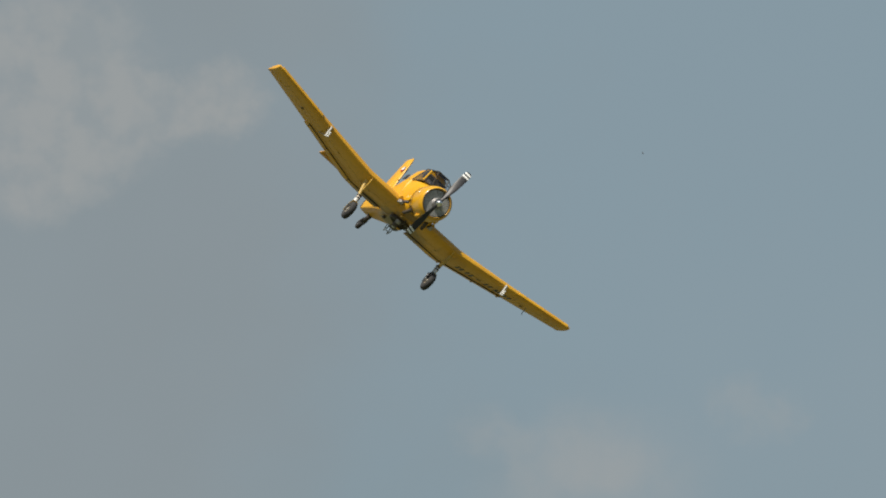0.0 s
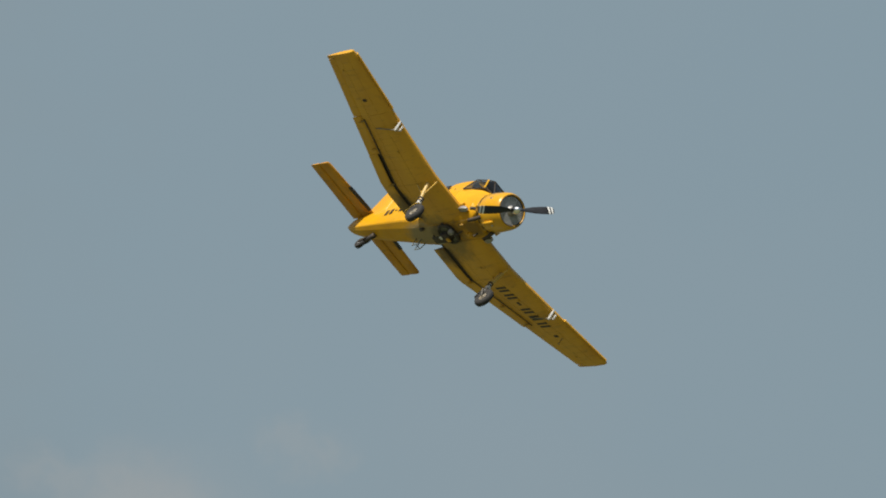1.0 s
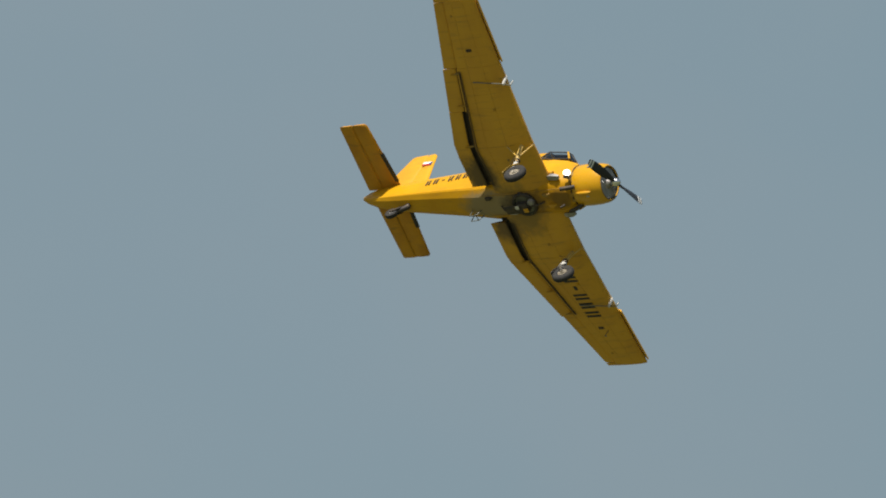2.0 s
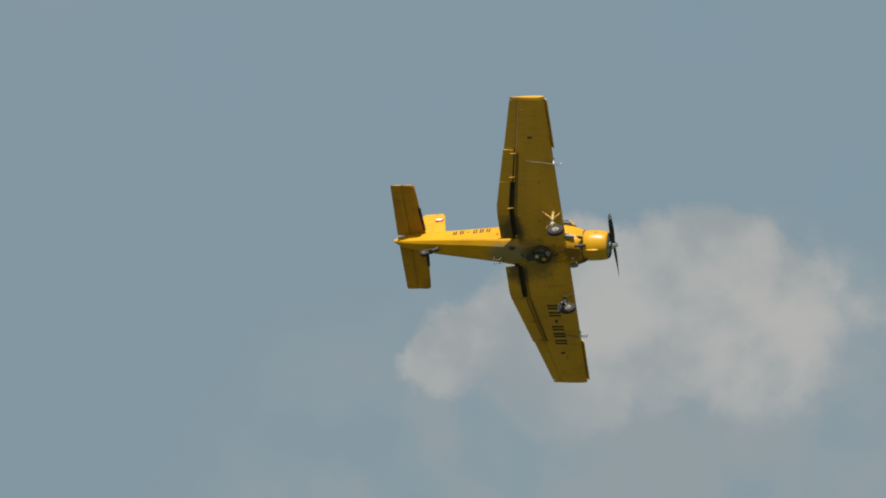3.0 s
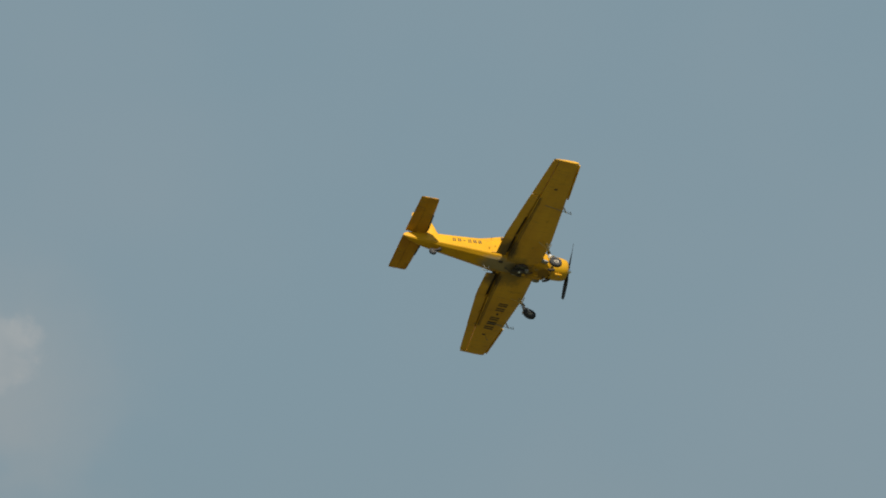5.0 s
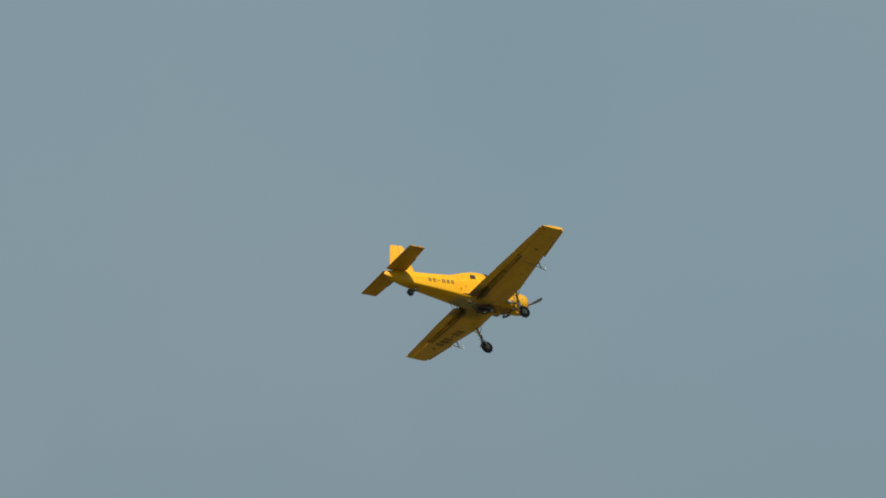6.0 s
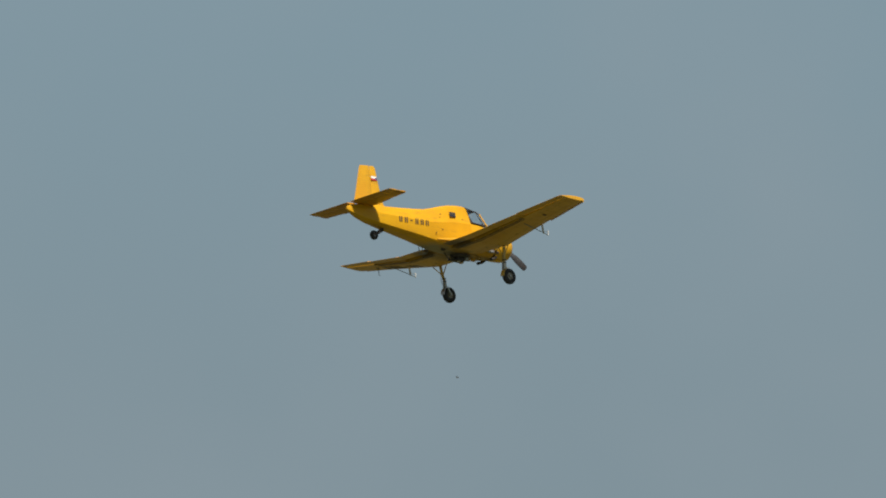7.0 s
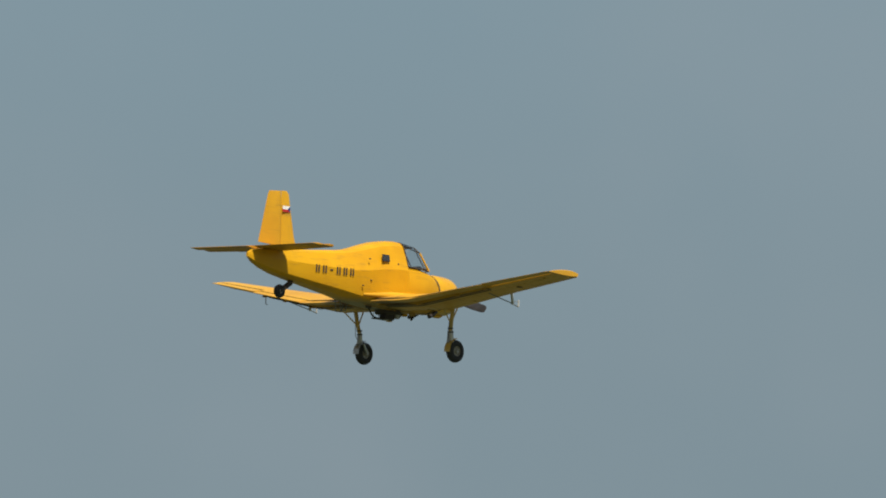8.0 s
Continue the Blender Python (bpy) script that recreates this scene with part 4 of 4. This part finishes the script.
def build_belly_kit(plane):
    bm = bmesh.new()
    lathe(bm, [(0.05, 0.37), (-0.06, 0.37), (-0.09, 0.345), (-0.095, 0.30), (-0.04, 0.28), (-0.05, 0.0005)], (-0.92, 0, -0.22), (0, 0, 1), 36, [0, 0, 0, 1, 1])
    out = part("hopper_outlet", bm, [SOOT, STRUT], plane, "round dark hopper outlet under the belly")
    part("gate", block(bmesh.new(), (-0.93, 0.02, -0.36), (0.36, 0.30, 0.22), 0.04), SOOT, out)
    part("gate_tray", block(bmesh.new(), (-1.14, 0.02, -0.445), (0.62, 0.26, 0.035), 0.012), SOOT, out)
    part("gate_lid", block(bmesh.new(), (-1.05, -0.05, -0.468), (0.11, 0.11, 0.02), 0.006), PALE, out)
    part("gate_lid", block(bmesh.new(), (-0.80, 0.06, -0.478), (0.14, 0.12, 0.03), 0.008), YELLOW, out)
    part("fan", lathe(bmesh.new(), [(0.0, 0.001), (0.0, 0.10), (-0.09, 0.08), (-0.12, 0.001)], (-0.66, -0.10, -0.30), (0, 0, 1), 14), ALLOY, out)
    part("lever", tube(bmesh.new(), [(-1.30, 0.08, -0.43), (-1.52, 0.05, -0.38), (-1.72, 0.02, -0.19)], 0.022, 8), SOOT, out)
    part("lever", tube(bmesh.new(), [(-0.78, 0.0, -0.38), (-0.46, 0.0, -0.36), (-0.30, 0, -0.22)], 0.02, 8), SOOT, out)
    bm = bmesh.new()
    tube(bm, [(-1.35, 0.16, -0.28), (-1.36, 0.16, -0.44), (-1.12, 0.16, -0.45), (-1.10, 0.16, -0.30)], 0.012, 8)
    part("hoop", bm, STEEL, out)
    for x, y, mat in ((-0.08, 0.13, YELLOW), (-0.15, -0.22, BELLY), (-2.0, -0.25, SOOT)):
        bm = bmesh.new()
        loft(bm, [[(x + dx, y + a * w, (-0.22 if x > -1 else -0.16) - h * w) for a, h in ((-.05, 0), (-.04, .07), (.04, .07), (.05, 0))] for dx, w in ((0.10, 0.3), (0.04, 1.0), (-0.08, 1.0), (-0.14, 0.4))])
        part("belly_vent", bm, mat, plane)
    for y in (-0.30, 0.30):
        part("belly_seam", tube(bmesh.new(), [(-2.3, y * 1.1, -0.145), (-1.4, y * 1.15, -0.205), (-0.4, y * 1.2, -0.225), (0.3, y * 1.2, -0.212)], 0.009, 6), BELLY, plane)


def build_aircraft():
    plane = new("crop_duster")
    tagged(plane, "yellow low-wing crop-dusting propeller aircraft banking in flight", "aircraft")
    build_fuselage(plane)
    build_cockpit(plane)
    build_engine(plane)
    for s in (1, -1):
        build_wing(plane, s)
    build_tail(plane)
    for s in (1, -1):
        build_main_gear(plane, s)
    build_belly_kit(plane)
    return plane, build_propeller(plane)


def build_insect():
    """A small dark flying insect about a centimetre across, head along x."""
    insect = new("flying_insect")
    k = 0.001
    bm = bmesh.new()
    tube(bm, [(3.6 * k, 0, 0.3 * k), (2.8 * k, 0, 0.4 * k), (1.9 * k, 0, 0.1 * k), (1.2 * k, 0, 0.5 * k), (0, 0, 0.4 * k), (-0.8 * k, 0, 0.1 * k), (-2.2 * k, 0, 0), (-3.8 * k, 0, -0.3 * k)],
         [0.3 * k, 0.8 * k, 0.5 * k, 1.2 * k, 1.2 * k, 0.6 * k, 1.1 * k, 0.2 * k], 10)
    part("body", bm, CHITIN, insect)
    for s in (-1, 1):
        bm = bmesh.new()
        loft(bm, [[((x + dx) * k, s * y * k, (z + dz) * k) for dx, dz in ((1.1 * w, 0), (0.0, 0.12), (-1.1 * w, 0), (0.0, -0.08))] for x, y, z, w in ((0.6, 0.8, 1.0, 0.4), (0.6, 2.6, 1.6, 1.0), (0.2, 4.4, 1.8, 0.9), (-0.4, 5.6, 1.6, 0.3))])
        part("wing", bm, CHITIN, insect)
        for x in (1.4, 0.4, -0.4):
            part("leg", tube(bmesh.new(), [(x * k, s * 0.6 * k, -0.4 * k), ((x - 0.3) * k, s * 1.6 * k, -1.2 * k), ((x - 0.8) * k, s * 1.8 * k, -2.4 * k)], 0.12 * k, 5), CHITIN, insect)
    return tagged(insect, "tiny dark winged insect crossing the air", "insect", "insects in the air")


build_ground()
build_spruce(-3.28, 250, 16.28, 3, 0.05)
build_spruce(-2.755, 254, 16.46, 5, 0.35)
build_spruce(-1.15, 262, 16.82, 8)
aircraft, propeller = build_aircraft()
first_insect = build_insect()
insects = [first_insect] + [copy_thing(first_insect, Matrix.Identity(4)) for k in range(3)]

# ---------------------------------------------------------------- what moves


def plane_rows():
    return [
        (0.0, pose(-151.25, 115.83, 35.94, -37.93, 7.06, -19.12)),
        (0.1, pose(-149.43, 115.67, 35.66, -37.66, 6.57, -17.76)),
        (0.2, pose(-147.54, 115.58, 35.39, -37.45, 6.10, -16.38)),
        (0.3, pose(-145.58, 115.57, 35.14, -37.31, 5.66, -14.99)),
        (0.4, pose(-143.55, 115.63, 34.90, -37.31, 5.24, -13.66)),
        (0.5, pose(-141.42, 115.75, 34.69, -37.50, 4.79, -12.19)),
        (0.6, pose(-139.21, 115.93, 34.49, -37.87, 4.40, -10.63)),
        (0.7, pose(-136.98, 116.20, 34.33, -38.42, 3.98, -9.06)),
        (0.8, pose(-134.76, 116.62, 34.21, -39.07, 3.58, -7.57)),
        (0.9, pose(-132.62, 117.21, 34.14, -39.71, 3.25, -6.18)),
        (1.0, pose(-130.59, 118.03, 34.14, -40.30, 2.97, -4.83)),
        (1.1, pose(-128.68, 119.09, 34.19, -40.80, 2.69, -3.46)),
        (1.2, pose(-126.78, 120.27, 34.28, -41.23, 2.42, -2.15)),
        (1.3, pose(-124.74, 121.43, 34.36, -41.61, 2.18, -1.01)),
        (1.4, pose(-122.42, 122.41, 34.38, -41.97, 1.97, -0.06)),
        (1.5, pose(-119.68, 123.09, 34.30, -42.39, 1.74, 0.78)),
        (1.6, pose(-116.51, 123.40, 34.13, -43.06, 1.35, 1.66)),
        (1.7, pose(-113.16, 123.62, 33.92, -43.63, 1.12, 2.73)),
        (1.8, pose(-110.00, 124.13, 33.77, -44.00, 1.10, 3.90)),
        (1.9, pose(-107.36, 125.30, 33.78, -44.23, 1.20, 5.09)),
        (2.0, pose(-105.53, 127.53, 34.05, -44.37, 1.34, 6.23)),
        (2.1, pose(-104.70, 131.10, 34.65, -44.51, 1.46, 7.26)),
        (2.2, pose(-104.60, 135.75, 35.50, -44.66, 1.56, 8.25)),
        (2.3, pose(-104.90, 141.13, 36.51, -44.84, 1.64, 9.25)),
        (2.4, pose(-105.50, 147.16, 37.66, -45.05, 1.70, 10.27)),
        (2.5, pose(-106.36, 153.82, 38.93, -45.31, 1.75, 11.31)),
        (2.6, pose(-107.45, 161.10, 40.32, -45.60, 1.81, 12.37)),
        (2.7, pose(-108.73, 168.95, 41.81, -45.94, 1.88, 13.46)),
        (2.8, pose(-110.15, 177.37, 43.39, -46.33, 1.97, 14.56)),
        (2.9, pose(-111.69, 186.29, 45.05, -46.76, 2.09, 15.68)),
        (3.0, pose(-113.29, 195.67, 46.76, -47.25, 2.25, 16.82)),
        (3.1, pose(-114.90, 205.43, 48.51, -47.78, 2.45, 17.97)),
        (3.2, pose(-116.49, 215.48, 50.28, -48.36, 2.70, 19.13)),
        (3.3, pose(-117.98, 225.72, 52.02, -48.98, 3.00, 20.29)),
        (3.4, pose(-119.23, 235.84, 53.68, -49.60, 3.36, 21.47)),
        (3.5, pose(-119.71, 244.76, 55.02, -49.99, 3.73, 22.71)),
        (3.6, pose(-118.93, 251.41, 55.80, -49.93, 4.05, 24.06)),
        (3.7, pose(-117.06, 255.99, 56.08, -49.52, 4.33, 25.50)),
        (3.8, pose(-114.44, 259.08, 55.99, -48.91, 4.56, 27.00)),
        (3.9, pose(-111.38, 261.34, 55.68, -48.35, 4.77, 28.50)),
        (4.0, pose(-108.22, 263.44, 55.30, -48.00, 5.02, 29.93)),
        (4.1, pose(-105.19, 265.93, 54.95, -47.87, 5.31, 31.21)),
        (4.2, pose(-102.19, 268.59, 54.59, -47.72, 5.63, 32.33)),
        (4.3, pose(-99.11, 271.11, 54.16, -47.35, 5.93, 33.34)),
        (4.4, pose(-95.96, 273.42, 53.66, -46.73, 6.18, 34.24)),
        (4.5, pose(-92.75, 275.56, 53.10, -45.89, 6.39, 35.06)),
        (4.6, pose(-89.50, 277.54, 52.48, -44.88, 6.53, 35.81)),
        (4.7, pose(-86.21, 279.40, 51.82, -43.72, 6.61, 36.50)),
        (4.8, pose(-82.91, 281.16, 51.12, -42.45, 6.63, 37.15)),
        (4.9, pose(-79.60, 282.85, 50.40, -41.10, 6.58, 37.77)),
        (5.0, pose(-76.29, 284.50, 49.68, -39.70, 6.46, 38.37)),
        (5.1, pose(-72.99, 286.14, 48.94, -38.28, 6.27, 38.97)),
        (5.2, pose(-69.72, 287.79, 48.22, -36.88, 6.01, 39.59)),
        (5.3, pose(-66.48, 289.49, 47.51, -35.54, 5.68, 40.23)),
        (5.4, pose(-63.29, 291.32, 46.83, -34.26, 5.30, 40.89)),
        (5.5, pose(-60.21, 293.54, 46.23, -33.00, 4.92, 41.52)),
        (5.6, pose(-57.25, 296.34, 45.72, -31.70, 4.62, 42.06)),
        (5.7, pose(-54.34, 299.35, 45.25, -30.32, 4.39, 42.54)),
        (5.8, pose(-51.38, 302.08, 44.74, -28.87, 4.24, 43.00)),
        (5.9, pose(-48.29, 304.00, 44.12, -27.32, 4.13, 43.43)),
        (6.0, pose(-45.03, 304.57, 43.32, -25.68, 4.08, 43.82)),
        (6.1, pose(-41.55, 303.38, 42.27, -24.01, 4.10, 44.19)),
        (6.2, pose(-37.90, 300.46, 40.99, -22.29, 4.15, 44.51)),
        (6.3, pose(-34.14, 295.97, 39.50, -20.52, 4.20, 44.78)),
        (6.4, pose(-30.32, 290.09, 37.84, -18.69, 4.22, 45.01)),
        (6.5, pose(-26.49, 283.00, 36.05, -16.84, 4.19, 45.17)),
        (6.6, pose(-22.68, 274.94, 34.17, -15.01, 4.14, 45.23)),
        (6.7, pose(-18.96, 266.32, 32.27, -13.25, 4.10, 45.23)),
        (6.8, pose(-15.35, 257.56, 30.39, -11.59, 4.09, 45.22)),
        (6.9, pose(-11.88, 249.02, 28.58, -9.99, 4.06, 45.35)),
        (7.0, pose(-8.56, 241.05, 26.88, -8.41, 3.96, 45.65)),
        (7.1, pose(-5.40, 233.81, 25.30, -6.96, 3.88, 45.76)),
        (7.2, pose(-2.39, 227.11, 23.88, -5.63, 3.78, 45.83)),
        (7.3, pose(0.50, 220.68, 22.73, -4.33, 3.58, 45.85)),
        (7.4, pose(3.27, 214.28, 21.75, -3.06, 3.25, 45.73)),
        (7.5, pose(5.91, 207.73, 20.77, -1.90, 2.86, 45.49)),
        (7.6, pose(8.42, 200.90, 19.78, -0.92, 2.49, 45.18)),
        (7.7, pose(10.80, 193.87, 18.79, -0.11, 2.16, 44.77)),
        (7.8, pose(13.06, 186.76, 17.83, 0.55, 1.89, 44.23)),
        (7.9, pose(15.20, 179.69, 16.89, 1.14, 1.63, 43.72)),
        (8.0, pose(17.24, 172.75, 16.00, 1.70, 1.36, 43.34)),
    ]


# seconds and the angle of one blade, from the port wing towards the top
BLADE = [(0.0, 83), (0.5, 74), (1.0, 46), (1.5, 83), (2.0, 30), (2.2, 153), (3.3, 126), (3.5, 72), (4.0, 145), (4.2, 128), (5.3, 83), (5.5, 10),
         (6.0, 16), (6.5, 35), (7.0, 46), (7.5, 37), (8.0, 15)]


def propeller_rows():
    """About seven turns a second; the blades pass the angles of BLADE on their way (either blade)."""
    rows, angle = [], float(BLADE[0][1])
    for (t0, a0), (t1, a1) in zip(BLADE, BLADE[1:]):
        n = frame(t1) - frame(t0)
        want = angle - 66.0 * n
        end = a1 + 180.0 * round((want - a1) / 180.0)
        for k in range(n):
            rows.append((t0 + k / FPS, angle + (end - angle) * k / n))
        angle = end
    rows.append((8.0, angle))
    return [(t, Matrix.Translation(HUB) @ Matrix.Rotation(radians(a - 90), 4, "X")) for t, a in rows]


def spot(azimuth, elevation, distance):
    a, e = radians(azimuth), radians(elevation)
    return Vector((math.sin(a) * math.cos(e), math.cos(a) * math.cos(e), math.sin(e))) * distance + Vector((0, 0, 1.7))


def insect_rows(places, heading):
    """A flight through a few places."""
    return [(t, Matrix.Translation(p) @ pose(0, 0, 0, 12, 0, heading)) for t, p in places]


def motions():
    walk(aircraft, plane_rows())
    walk(propeller, propeller_rows())
    walk(insects[0], insect_rows([(0.0, spot(-50.45, 10.74, 17)), (0.3, spot(-53.01, 10.76, 17)), (1.0, spot(-62, 11, 17)), (8.0, spot(-110, 15, 18))], 175))
    walk(insects[1], insect_rows([(0.0, spot(-10, 6, 10)), (1.4, spot(-36.5, 8.8, 10)), (1.5, spot(-40.69, 9.0, 10)), (1.6, spot(-45.03, 9.2, 10)), (1.9, spot(-58, 10, 10)), (8.0, spot(-120, 12, 11))], 200))
    walk(insects[2], insect_rows([(0.0, spot(-60, 20, 20)), (3.2, spot(-32, 13.6, 20)), (3.5, spot(-28.05, 12.13, 20)), (3.8, spot(-29.5, 14.5, 20)), (8.0, spot(-40, 20, 20))], 160))
    walk(insects[3], insect_rows([(0.0, spot(40, 3.0, 13)), (6.9, spot(-0.6, 3.6, 13)), (7.0, spot(-2.21, 4.84, 13)), (7.1, spot(-3.62, 5.46, 13)), (7.2, spot(-5.6, 6.3, 13)), (8.0, spot(-40, 10, 13))], 150))


motions()
